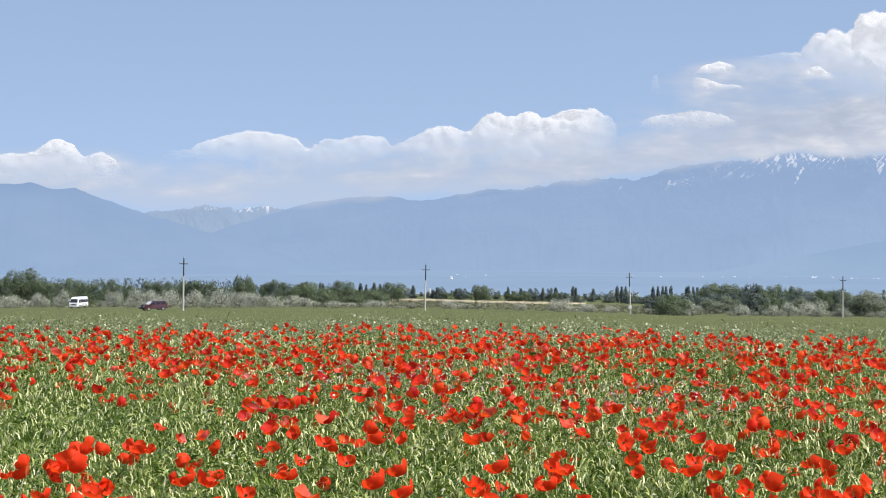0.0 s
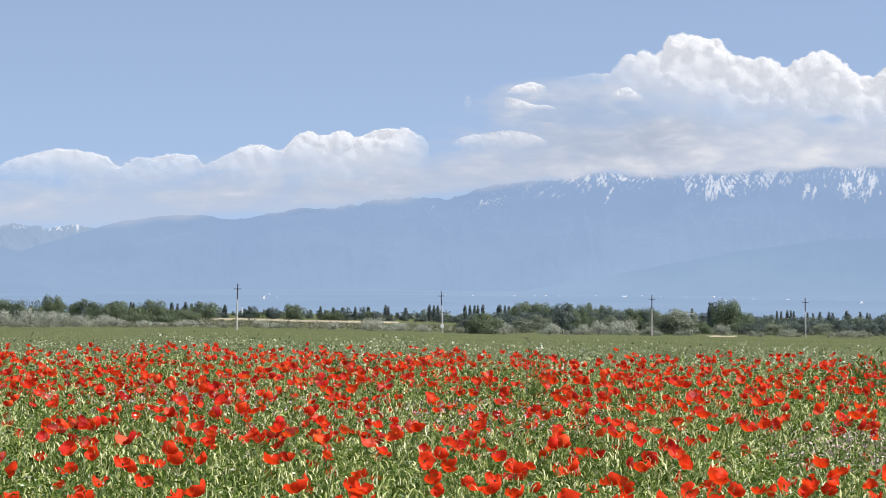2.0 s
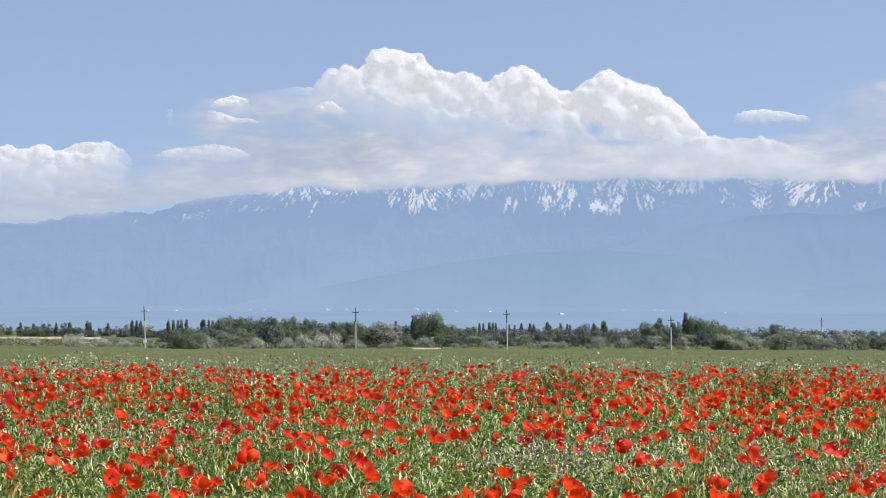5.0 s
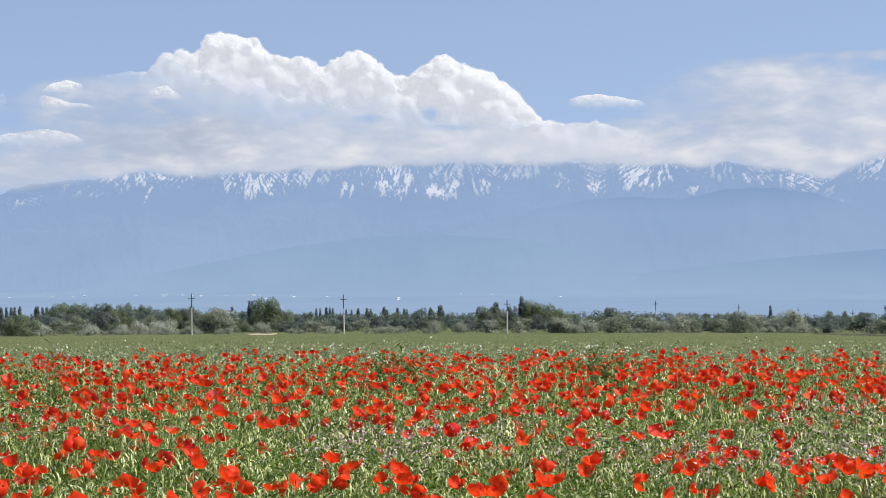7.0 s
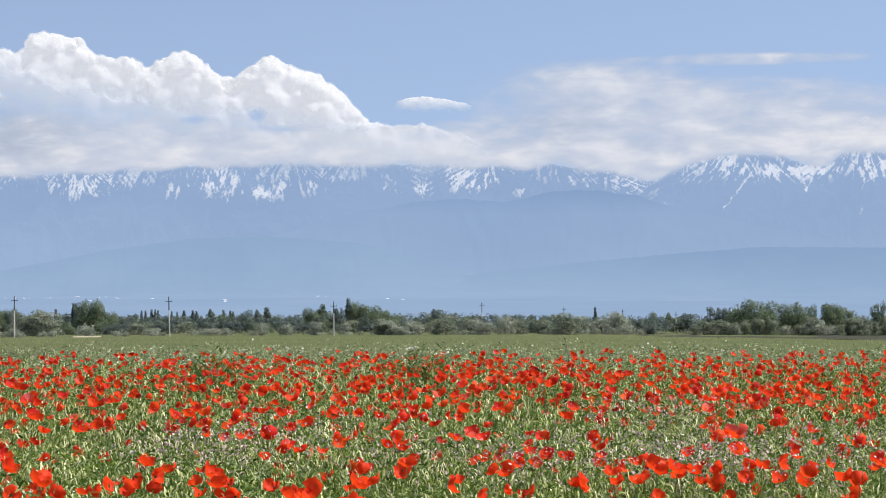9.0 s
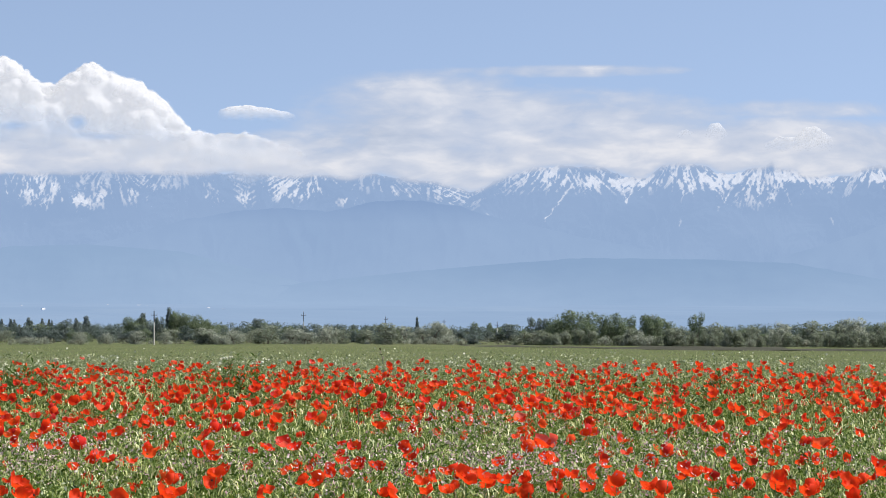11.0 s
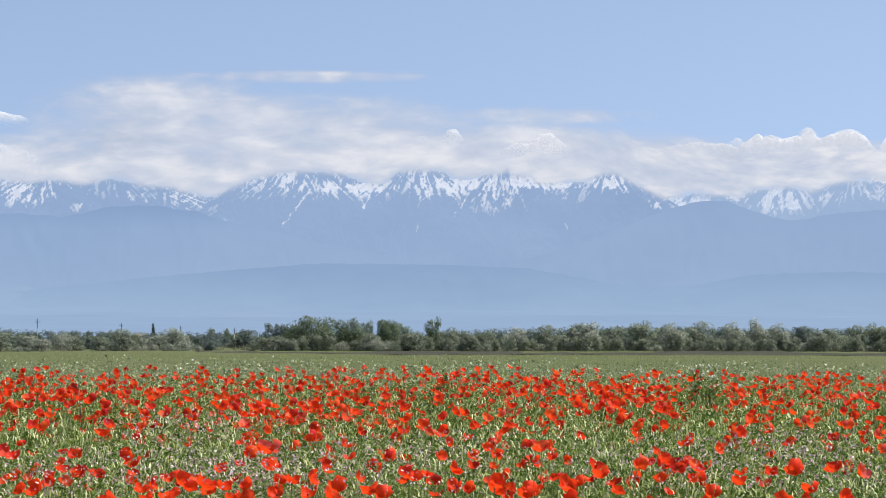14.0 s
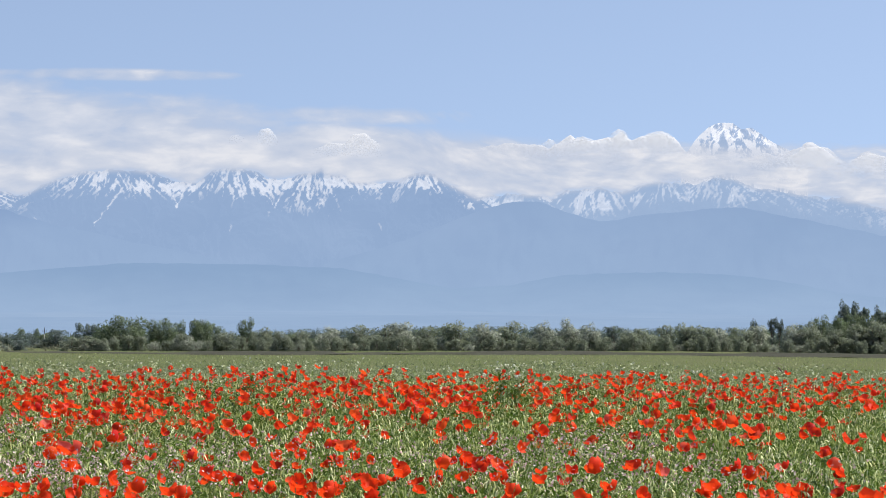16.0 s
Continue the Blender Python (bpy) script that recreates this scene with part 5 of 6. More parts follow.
# oleaster hedgerow
for row in ((20.56, -2.34, 4, 444), (21.2, -2.26, 4, 448), (21.7, -2.37, 3.8, 444), (22.77, -2.55, 3.8, 444), (23.13, -2.5, 4.2, 446), (23.69, -2.4, 3.4, 448), (24.19, -2.37, 3.8, 446), (24.62, -2.42, 3.3, 444), (25, -2.5, 4.7, 445), (25.53, -2.47, 4, 446), (25.98, -2.39, 4.3, 448), (26.83, -2.36, 4.5, 446), (27.25, -2.31, 4, 446)):
    planted(PALE if rnd.random() < 0.35 else OLIVE, *row)
for row in ((22.34, -2.44, 3.8, 450),):
    planted(DARK, *row)
for row in ((25.87, -2.23, 1.1, 452), (26.32, -2.19, 1.3, 452), (26.5, -2.24, 1.1, 453)):
    planted(TALL, *row)
# tall end of the hedgerow
for row in ((27.5, -2.14, 3.4, 452), (27.92, -2.16, 3.6, 452), (28.3, -2.08, 4.2, 455), (28.75, -2.1, 4.4, 455), (29.3, -2.0, 4.4, 456)):
    planted(GREEN, *row)
for row in ((28.17, -1.75, 2.7, 458), (28.5, -1.84, 2.6, 459), (29.02, -1.88, 2.7, 456)):
    planted(TALL, *row)
for row in ((28.4, -2.34, 4.9, 444), (28.89, -2.27, 4.4, 444), (27.78, -2.46, 4.4, 442)):
    planted(PALE if rnd.random() < 0.35 else OLIVE, *row)

# low undergrowth at the foot of the hedgerow, and its dark back
az = 9.0
while az < 36:
    any_of(OLIVE if rnd.random() < 0.8 else SILVER, az, rnd.uniform(437, 443), rnd.uniform(0.5, 0.78), rnd.uniform(0.75, 1.0))
    if az > 28.5:
        any_of(OLIVE, az, rnd.uniform(442, 452), rnd.uniform(0.95, 1.25), rnd.uniform(0.95, 1.1))
    az += rnd.uniform(0.2, 0.4)
# the skyline of the wood behind: azimuth, elevation
SKYLINE = [(-29.74, -2.02), (-28.9, -1.97), (-26.95, -1.97), (-24.12, -2.05), (-22.7, -2.15), (-19.84, -2.36), (-16.97, -2.37), (-14.96, -2.39), (-12.68, -2.43), (-11.27, -2.3), (-9.16, -2.35), (-8.62, -2.45), (-5.76, -2.5), (-3.62, -2.5), (-1.49, -2.52), (0.2, -2.4), (0.77, -2.54), (2, -2.48), (2.78, -2.54), (4.93, -2.58), (6.35, -2.63), (8.2, -2.62), (11.83, -2.64), (14.5, -2.55), (18.3, -2.46), (22, -2.5), (26, -2.45), (29, -2.2), (36, -2.2)]
sky_az, sky_el = np.array(SKYLINE).T
for d0, d1, step, drop in ((560, 640, 0.42, 0.05), (640, 760, 0.36, 0.0), (480, 540, 0.5, 0.14)):
    az = -34.0
    while az < 36:
        if az > -22 and (not -20.4 < az < -13.2 or d0 == 640):
            d = rnd.uniform(d0, d1) * (1.2 if -20.4 < az < -13.2 else 1.0)
            el = float(np.interp(az, sky_az, sky_el)) - drop - abs(rnd.gauss(0, 0.055))
            kind = GREEN if az < -20 or rnd.random() < 0.2 else (OLIVE if drop > 0.1 and rnd.random() < 0.55 else DARK)
            planted(kind, az, el, rnd.uniform(2.8, 4.8), d)
        az += rnd.uniform(0.6, 1.4) * step
# dense wood behind the vehicles
az = -34.0
while az < -22.0:
    any_of(GREEN, az, rnd.uniform(520, 600), rnd.uniform(0.85, 1.1) * (1.05 if az < -27 else 0.95), rnd.uniform(0.85, 1.02))
    az += rnd.uniform(0.2, 0.32)
# silver scrub at the meadow edge
az = -33.0
while az < 8:
    if rnd.random() < (0.5 if az < -21 else 0.14 if az < -14.5 else 0.32):
        any_of(SILVER, az, rnd.uniform(436, 446) if az > -21 else rnd.uniform(474 if az < -26.5 else 445, 500), rnd.uniform(0.3, 0.62), rnd.uniform(0.75, 1.0))
    az += rnd.uniform(0.14, 0.3)
# scattered trees far off
az = -23.0
while az < -11.0:
    any_of(GREEN if rnd.random() < 0.45 else DARK, az, rnd.uniform(880, 1150), rnd.uniform(0.42, 0.72), rnd.uniform(0.85, 1.1))
    az += rnd.uniform(0.12, 0.26)
for proto in (*GREEN, *DENSE, *DARK, *OLIVE, *PALE, *SILVER, *FROST, *TALL, *POPLAR):
    remove(proto)


def back_wood():
    """The unbroken wood behind the single trees; its top follows the skyline."""
    rng = np.random.default_rng(79)
    clumps = []
    for az in np.concatenate([np.arange(-12.5, 36, 0.07), np.arange(-34, -22, 0.1)]):
        d, r = rng.uniform(640, 840), rng.uniform(0.9, 1.9)
        p = at(az + rng.normal(0, 0.03), d)
        g = ground_z(p)
        top = EYE + d * math.tan(radians(float(np.interp(az, sky_az, sky_el)) + 0.05 - abs(rng.normal(0, 0.05)))) - r
        for k in range(3):
            z = max(g + 0.4, top - k * r * 1.5)
            clumps.append((p.x + rng.normal(0, 0.5), p.y, z, r * (1 + 0.15 * k)))
            if z <= g + 0.4:
                break
    ob = new("back_wood", crown_mesh("back_wood", clumps, 150000, 0.3, TREE_DARK, 9))
    tagged(ob, "unbroken dark grey-green wood behind the single trees", "trees", kind="stuff")


back_wood()


def scrub():
    """Low grey brush that fills the ground between the trees."""
    rng = np.random.default_rng(78)
    clumps = []
    for az, dist in zip(np.concatenate([rng.uniform(-36, 36, 2600), rng.uniform(-22, -12, 900)]), rng.uniform(430, 640, 3500)):
        p = at(az, dist)
        r = rng.uniform(0.3, 0.8)
        clumps.append((p.x, p.y, ground_z(p) + r * 0.5, r))
        clumps.append((p.x + rng.normal() * 0.9, p.y, ground_z(p) + r * 0.4, r * 0.8))
    ob = new("low_scrub", crown_mesh("low_scrub", clumps, 110000, 0.14, SCRUB, 6))
    tagged(ob, "low grey-green scrub and dry brush between the trees", "shrubs", kind="stuff")


scrub()


def far_wood():
    """The far line of woods on the valley side."""
    rng = np.random.default_rng(77)
    n = 420
    a, d = rng.uniform(-36, 36, n), rng.uniform(1050, 1450, n)
    clumps = []
    for az, dist in zip(a, d):
        p = at(az, dist)
        r = rng.uniform(0.8, 2.2) * (1 + 0.8 * max(0.0, noise.noise((az * 0.9, dist * 0.004, 1.0)) * 2))
        if noise.noise((az * 0.5, dist * 0.003, 5.0)) < -0.1:
            continue
        clumps.append((p.x, p.y, ground_z(p) + r * 0.9, r))
        clumps.append((p.x + rng.normal() * 2, p.y, ground_z(p) + r * 0.6, r * 0.8))
    ob = new("distant_woods", crown_mesh("distant_woods", clumps, 40000, 0.6, TREE_FAR_HAZE, 5))
    tagged(ob, "far line of woods in the valley, leaves painted hazy green", "trees", kind="stuff")


far_wood()


# ---------------------------------------------------------------- poles, vehicles, houses
def utility_pole(az, d, top_el, lean, box_low=False):
    """A concrete pole with a crossarm and three insulators."""
    p = at(az, d)
    p.z = ground_z(p)
    h = EYE + d * math.tan(radians(top_el)) - p.z
    root = tagged(new("utility_pole"), "weathered pale utility pole with a dark crossarm in the meadow", "utility pole", "line of utility poles")
    root.matrix_world = Matrix.Translation(p) @ pose(0, 0, 0, 0, lean, -az * 0.6)
    part("post", tube(tube(bmesh.new(), (0, 0, -0.5), (0, 0, h * 0.58), 0.15, 0.12, 10), (0, 0, h * 0.57), (0, 0, h - 0.25), 0.1, 0.08, 10), CONCRETE, root)
    part("pole_top", tube(bmesh.new(), (0, 0, h * 0.66), (0, 0, h - 0.02), 0.105, 0.085, 10), DARK_STEEL, root, "darker upper part of the post")
    arm = part("crossarm", box(bmesh.new(), -0.62, 0.62, -0.05, 0.05, h - 0.9, h - 0.8, 0.015), DARK_STEEL, root, "dark crossarm")
    part("bracket", box(bmesh.new(), -0.11, 0.11, -0.11, 0.11, h - 0.94, h - 0.76, 0.02), DARK_STEEL, root)
    for x, z in ((-0.58, h - 0.79), (0.58, h - 0.79), (0, h - 0.03)):
        bm = tube(bmesh.new(), (x, 0, z), (x, 0, z + 0.14), 0.02, 0.02, 6)
        tube(bm, (x, 0, z + 0.1), (x, 0, z + 0.2), 0.075, 0.05, 8)
        tube(bm, (x, 0, z + 0.2), (x, 0, z + 0.27), 0.06, 0.03, 8)
        part("insulator", bm, PORCELAIN, arm)
    if box_low:
        part("plate", box(bmesh.new(), -0.3, 0.3, -0.26, -0.2, 0.9, 1.6, 0.02), WHITE_PAINT, root, "white painted plate")


for az, d, el, lean, low in ((-25.19, 330, -1.47, 1.2, False), (-19.09, 375, -1.67, 1.4, False), (-13.89, 432, -1.88, -1.6, True), (-8.60, 432, -1.96, 0.3, False), (-4.76, 432, -2.03, -0.8, False),
                             (-0.63, 433, -2.19, 0.2, False), (3.13, 600, -2.24, -0.3, False), (5.20, 700, -2.36, 0.5, False), (6.68, 760, -2.43, 0.2, False), (8.03, 640, -2.5, 0.0, False)):
    utility_pole(az, d, el, lean, low)


def wheel(parent, x, y, r, w):
    bm = bmesh.new()
    bmesh.ops.create_cone(bm, cap_ends=True, segments=20, radius1=r, radius2=r, depth=w, matrix=pose(x, y, r, 90))
    tyre = part("wheel", bm, RUBBER, parent, "black tyre", True)
    bm = bmesh.new()
    bmesh.ops.create_cone(bm, cap_ends=True, segments=16, radius1=r * 0.62, radius2=r * 0.55, depth=w + 0.03, matrix=pose(x, y, r, 90))
    part("rim", bm, ALLOY, tyre)


def shell(outline, half, tuck, z_tuck):
    """A car body: a side outline (x, z) swept across, its upper part drawn in."""
    bm = bmesh.new()
    def ring(s):
        return [bm.verts.new((x, s * (half - (tuck * (z - z_tuck) if z > z_tuck else 0)), z)) for x, z in outline]
    left, right = ring(1), ring(-1)
    bm.faces.new(left)
    bm.faces.new(right[::-1])
    for i in range(len(left)):
        k = (i + 1) % len(left)
        bm.faces.new((left[k], left[i], right[i], right[k]))
    bmesh.ops.recalc_face_normals(bm, faces=bm.faces)
    bmesh.ops.bevel(bm, geom=list(bm.edges), offset=0.05, segments=2, affect="EDGES")
    return bm


def side_pane(x0, x1, x2, x3, z0, z1, half, tuck, z_tuck, side, out=0.012):
    """A side window with four corners (low front, low back, high back, high front)."""
    bm = bmesh.new()
    def y(z, o):
        return side * (half - (tuck * (z - z_tuck) if z > z_tuck else 0) + o)
    vs = [[bm.verts.new((x, y(z, o), z)) for x, z in ((x0, z0), (x1, z0), (x2, z1), (x3, z1))] for o in (out, -0.01)]
    bm.faces.new(vs[0])
    bm.faces.new(vs[1][::-1])
    for i in range(4):
        bm.faces.new((vs[0][i], vs[1][i], vs[1][(i + 1) % 4], vs[0][(i + 1) % 4]))
    bmesh.ops.recalc_face_normals(bm, faces=bm.faces)
    return bm


def slab(a, b, thick, width0, width1):
    """A pane between two heights at the front or back: from a to b in (x, z)."""
    bm = bmesh.new()
    (x0, z0), (x1, z1) = a, b
    n = Vector((z1 - z0, 0, -(x1 - x0))).normalized() * thick
    vs = [bm.verts.new(Vector(p) + o) for o in (Vector(), n) for p in ((x0, -width0, z0), (x0, width0, z0), (x1, width1, z1), (x1, -width1, z1))]
    for f in ((0, 1, 2, 3), (7, 6, 5, 4), (0, 4, 5, 1), (1, 5, 6, 2), (2, 6, 7, 3), (3, 7, 4, 0)):
        bm.faces.new([vs[i] for i in f])
    bmesh.ops.recalc_face_normals(bm, faces=bm.faces)
    return bm


def white_van(az, d, turn):
    root = tagged(new("minibus"), "white high-roofed minibus parked on the grass", "minibus")
    out = [(-2.45, 0.35), (-2.5, 0.75), (-2.4, 1.12), (-1.75, 1.95), (-1.4, 2.2), (2.2, 2.24), (2.42, 2.1), (2.5, 1.1), (2.48, 0.4)]
    part("body", shell(out, 0.92, 0.1, 1.1), WHITE_PAINT, root)
    part("windscreen", slab((-2.36, 1.2), (-1.83, 1.88), -0.02, 0.78, 0.7), GLASS, root, "dark windscreen")
    for s in (1, -1):
        for x0, x1, x3 in ((-1.95, -1.05, -1.55), (-0.95, 0.35, -0.95), (0.45, 1.35, 0.45), (1.45, 2.3, 1.45)):
            part("side_window", side_pane(x0, x1, x1, x3, 1.18, 1.8, 0.92, 0.1, 1.1, s), GLASS, root, "dark side window")
        part("headlamp", box(bmesh.new(), -2.53, -2.4, s * 0.7 - 0.17, s * 0.7 + 0.17, 0.8, 1.0, 0.03), LAMP_GLASS, root)
        part("mirror", box(bmesh.new(), -2.0, -1.85, s * 1.0 - 0.1, s * 1.0 + 0.1, 1.2, 1.5, 0.03), SEED, root)
        part("tail_lamp", box(bmesh.new(), 2.44, 2.53, s * 0.8 - 0.07, s * 0.8 + 0.07, 0.9, 1.4, 0.02), RED_LAMP, root)
        for x in (-1.55, 1.45):
            wheel(root, x, s * 0.82, 0.34, 0.22)
    part("grille", box(bmesh.new(), -2.54, -2.45, -0.5, 0.5, 0.78, 0.94, 0.02), SEED, root)
    part("bumper", box(bmesh.new(), -2.6, -2.4, -0.9, 0.9, 0.35, 0.62, 0.05), WHITE_PAINT, root)
    p = at(az, d)
    root.matrix_world = pose(p.x, p.y, ground_z(p), 0, 0, turn)


def maroon_car(az, d, turn):
    root = tagged(new("car"), "dark maroon people carrier parked on the grass", "car")
    out = [(-2.25, 0.3), (-2.3, 0.7), (-2.1, 0.92), (-1.25, 1.05), (-0.55, 1.6), (-0.2, 1.68), (1.8, 1.68), (2.1, 1.5), (2.28, 0.95), (2.25, 0.35)]
    part("body", shell(out, 0.86, 0.16, 0.95), MAROON, root)
    # the pale pane stands in for sky glare on the glass
    part("windscreen", slab((-1.22, 1.1), (-0.6, 1.58), -0.02, 0.74, 0.66), GLARE_GLASS, root, "windscreen painted pale for a bright reflection")
    part("bonnet", box(bmesh.new(), -2.2, -1.3, -0.7, 0.7, 0.97, 1.03, 0.02), SEED, root, "dark bonnet")
    for s in (1, -1):
        for x0, x1, x2, x3 in ((-1.0, -0.1, -0.1, -0.5), (0.0, 0.95, 0.95, 0.0), (1.05, 1.95, 1.75, 1.05)):
            part("side_window", side_pane(x0, x1, x2, x3, 1.06, 1.52, 0.86, 0.16, 0.95, s), GLASS, root, "dark side window")
        part("headlamp", box(bmesh.new(), -2.3, -2.1, s * 0.62 - 0.17, s * 0.62 + 0.17, 0.68, 0.84, 0.03), LAMP_GLASS, root)
        part("mirror", box(bmesh.new(), -1.05, -0.9, s * 0.95 - 0.08, s * 0.95 + 0.08, 1.02, 1.2, 0.03), MAROON, root)
        part("tail_lamp", box(bmesh.new(), 2.2, 2.3, s * 0.72 - 0.08, s * 0.72 + 0.08, 0.8, 1.2, 0.02), RED_LAMP, root)
        for x in (-1.4, 1.4):
            wheel(root, x, s * 0.76, 0.32, 0.2)
    part("bumper", box(bmesh.new(), -2.38, -2.2, -0.84, 0.84, 0.32, 0.58, 0.05), SEED, root, "dark front bumper")
    p = at(az, d)
    root.matrix_world = pose(p.x, p.y, ground_z(p), 0, 0, turn)


white_van(-27.79, 452, 93)
maroon_car(-25.93, 395, 54)


def house(az, d, w, h, turn):
    root = tagged(new("house"), "small pale house far off in the valley", "house", "distant valley houses")
    part("wall", box(bmesh.new(), -w / 2, w / 2, -w * 0.35, w * 0.35, -1, h, 0.05), WHITEWASH, root)
    bm = bmesh.new()
    vs = [bm.verts.new(p) for x in (-w * 0.55, w * 0.55) for p in ((x, -w * 0.42, h), (x, w * 0.42, h), (x, 0, h + w * 0.2))]
    for f in ((0, 2, 1), (3, 4, 5), (0, 3, 5, 2), (1, 2, 5, 4), (0, 1, 4, 3)):
        bm.faces.new([vs[i] for i in f])
    part("roof", bm, ROOF_SHEET, root, "pale sheet roof")
    p = at(az, d)
    root.matrix_world = pose(p.x, p.y, ground_z(p) + (11.5 if d > 1600 else 0), 0, 0, turn)


for k in range(130):
    if k < 90:
        house(rnd.gauss(-11.2, 2.6), rnd.uniform(2000, 3300), rnd.uniform(1.4, 3.2), rnd.uniform(0.5, 1.0), rnd.uniform(-30, 30))
    else:
        house(rnd.uniform(-19, 3), rnd.uniform(1900, 3300), rnd.uniform(1.4, 3.4), rnd.uniform(0.5, 1.1), rnd.uniform(-40, 40))
house(-18.96, 1150, 0.85, 4.0, 0)


# ---------------------------------------------------------------- the meadow and the poppies
def blades(name, n, d0, d1, power, height, width, lean, material, label, seed, spread=31.0, base=0.0, clump=0.0, widen=0.0):
    """Bent blades of grass, scattered over a sector of the field."""
    rng = np.random.default_rng(seed)
    u = rng.uniform(0, 1, n)
    d = (d0 ** power + u * (d1 ** power - d0 ** power)) ** (1 / power)
    a = np.radians(rng.uniform(-spread, spread, n))
    x, y = d * np.sin(a), d * np.cos(a)
    if clump:
        q = rng.integers(0, n, n)
        keep = rng.uniform(0, 1, n) < 0.55
        x, y = np.where(keep, x[q] + rng.normal(0, clump, n), x), np.where(keep, y[q] + rng.normal(0, clump, n), y)
    z = land(x, y) + (rng.uniform(*base, n) if isinstance(base, tuple) else base)
    swell = 1 + 0.16 * np.sin(x * 2.3 + 1.7 * np.sin(y * 1.1)) * np.cos(y * 1.9 + 0.8 * np.sin(x * 0.9))
    h = rng.uniform(*height, n) * swell
    w = rng.uniform(*width, n) * (d / widen if widen else 1.0)
    t = rng.uniform(0, 2 * np.pi, n)
    l = rng.uniform(*lean, n) * h
    dx, dy = np.cos(t), np.sin(t)
    turn = t + np.pi / 2 + rng.normal(0, 0.5, n)
    sx, sy = np.cos(turn) * w / 2, np.sin(turn) * w / 2
    p = np.empty((n, 5, 3))
    for k, (f, o, s) in enumerate(((0, 0, 0.7), (0, 0, -0.7), (0.6, 0.3, 1), (0.6, 0.3, -1), (1, 1, 0))):
        p[:, k, 0], p[:, k, 1], p[:, k, 2] = x + dx * l * o + sx * s, y + dy * l * o + sy * s, z + h * f - 0.15 * l * o
    f = np.array([[0, 1, 2], [1, 3, 2], [2, 3, 4]])
    faces = (np.arange(n)[:, None, None] * 5 + f[None]).reshape(-1, 3)
    ob = new(name, mesh_of(name, p.reshape(-1, 3), faces, material))
    return tagged(ob, label, "plants", kind="stuff")


def leaflets(name, n, d0, d1, length, width, heights, material, label, seed, spread=32.0, clump=0.05):
    """Short leaves at all angles, gathered in small tufts over a sector of the field."""
    rng = np.random.default_rng(seed)
    d = np.sqrt(rng.uniform(d0 ** 2, d1 ** 2, n))
    a = np.radians(rng.uniform(-spread, spread, n))
    x, y = d * np.sin(a), d * np.cos(a)
    q = rng.integers(0, n, n)
    keep = rng.uniform(0, 1, n) < 0.6
    x, y = np.where(keep, x[q] + rng.normal(0, clump, n), x), np.where(keep, y[q] + rng.normal(0, clump, n), y)
    swell = 1 + 0.2 * np.sin(x * 2.3 + 1.7 * np.sin(y * 1.1)) * np.cos(y * 1.9 + 0.8 * np.sin(x * 0.9))
    p = np.stack([x, y, land(x, y) + rng.uniform(*heights, n) * swell], -1)
    along = rng.normal(size=(n, 3)) * (1, 1, 0.8) + (0, 0, 0.75)
    along /= np.linalg.norm(along, axis=1)[:, None]
    side = np.cross(along, rng.normal(size=(n, 3)))
    side /= np.maximum(np.linalg.norm(side, axis=1), 1e-6)[:, None]
    l, w = rng.uniform(*length, n)[:, None] * along, rng.uniform(*width, n)[:, None] * side
    droop = np.array((0, 0, -1)) * np.linalg.norm(l, axis=1)[:, None] * 0.22
    quad = np.stack([p, p + l * 0.5 + w / 2, p + l + droop, p + l * 0.5 - w / 2], 1)
    ob = new(name, mesh_of(name, quad.reshape(-1, 3), np.arange(n * 4).reshape(-1, 4), material))
    return tagged(ob, label, "plants", kind="stuff")


blades("field_grass", 210000, 7.2, 23, 1.6, (0.16, 0.36), (0.003, 0.006), (0.2, 1.1), GRASS, "dense green stems and blades between the poppies", 1, clump=0.05)
blades("poppy_leaves", 60000, 7.2, 22, 1.6, (0.05, 0.13), (0.01, 0.022), (0.6, 1.8), LEAF, "ragged grey-green poppy leaves low in the field", 2, base=0.16, clump=0.06)
leaflets("field_leaflets", 200000, 8.6, 23, (0.025, 0.08), (0.006, 0.014), (0.14, 0.36), LEAFLET, "short tangled grey-green leaves filling the field", 8)
# short cream blades added as painted highlights
blades("leaf_glints", 120000, 8.8, 23, 1.6, (0.016, 0.052), (0.004, 0.0095), (0.2, 1.4), GLINT, "pale blades painted as sunlit glints among the poppies", 7, base=(0.18, 0.36), clump=0.04)
# white specks in the blossom colour stand for glints on leaves
leaflets("white_glints", 5000, 9, 21, (0.012, 0.03), (0.01, 0.018), (0.27, 0.38), WHITE_BLOOM, "tiny white specks standing for leaf glints among the poppies", 6)
blades("near_grass", 14000, 1.6, 8, 2, (0.12, 0.35), (0.006, 0.012), (0.2, 0.9), GRASS, "green grass at the edge of the poppy field", 3, spread=180)
blades("meadow_grass", 60000, 24, 430, -0.4, (0.04, 0.1), (0.012, 0.028), (0.3, 1.0), FAR_GRASS, "pale green meadow grass beyond the poppies", 4, widen=90.0)
blades("edge_weeds", 26000, 19.6, 27.5, 1, (0.2, 0.46), (0.005, 0.011), (0.1, 0.7), EDGE_WEED, "grey-green weeds along the far edge of the poppies", 9, clump=0.12)
leaflets("edge_leaves", 60000, 19.6, 28, (0.025, 0.08), (0.008, 0.018), (0.16, 0.44), EDGE_WEED, "feathery grey-green weed leaves along the field edge", 10, clump=0.15)
leaflets("pale_seed_heads", 7000, 19.4, 29, (0.018, 0.04), (0.014, 0.028), (0.28, 0.46), WHITE_BLOOM, "white and cream weed blossoms at the field edge", 5, clump=0.1)


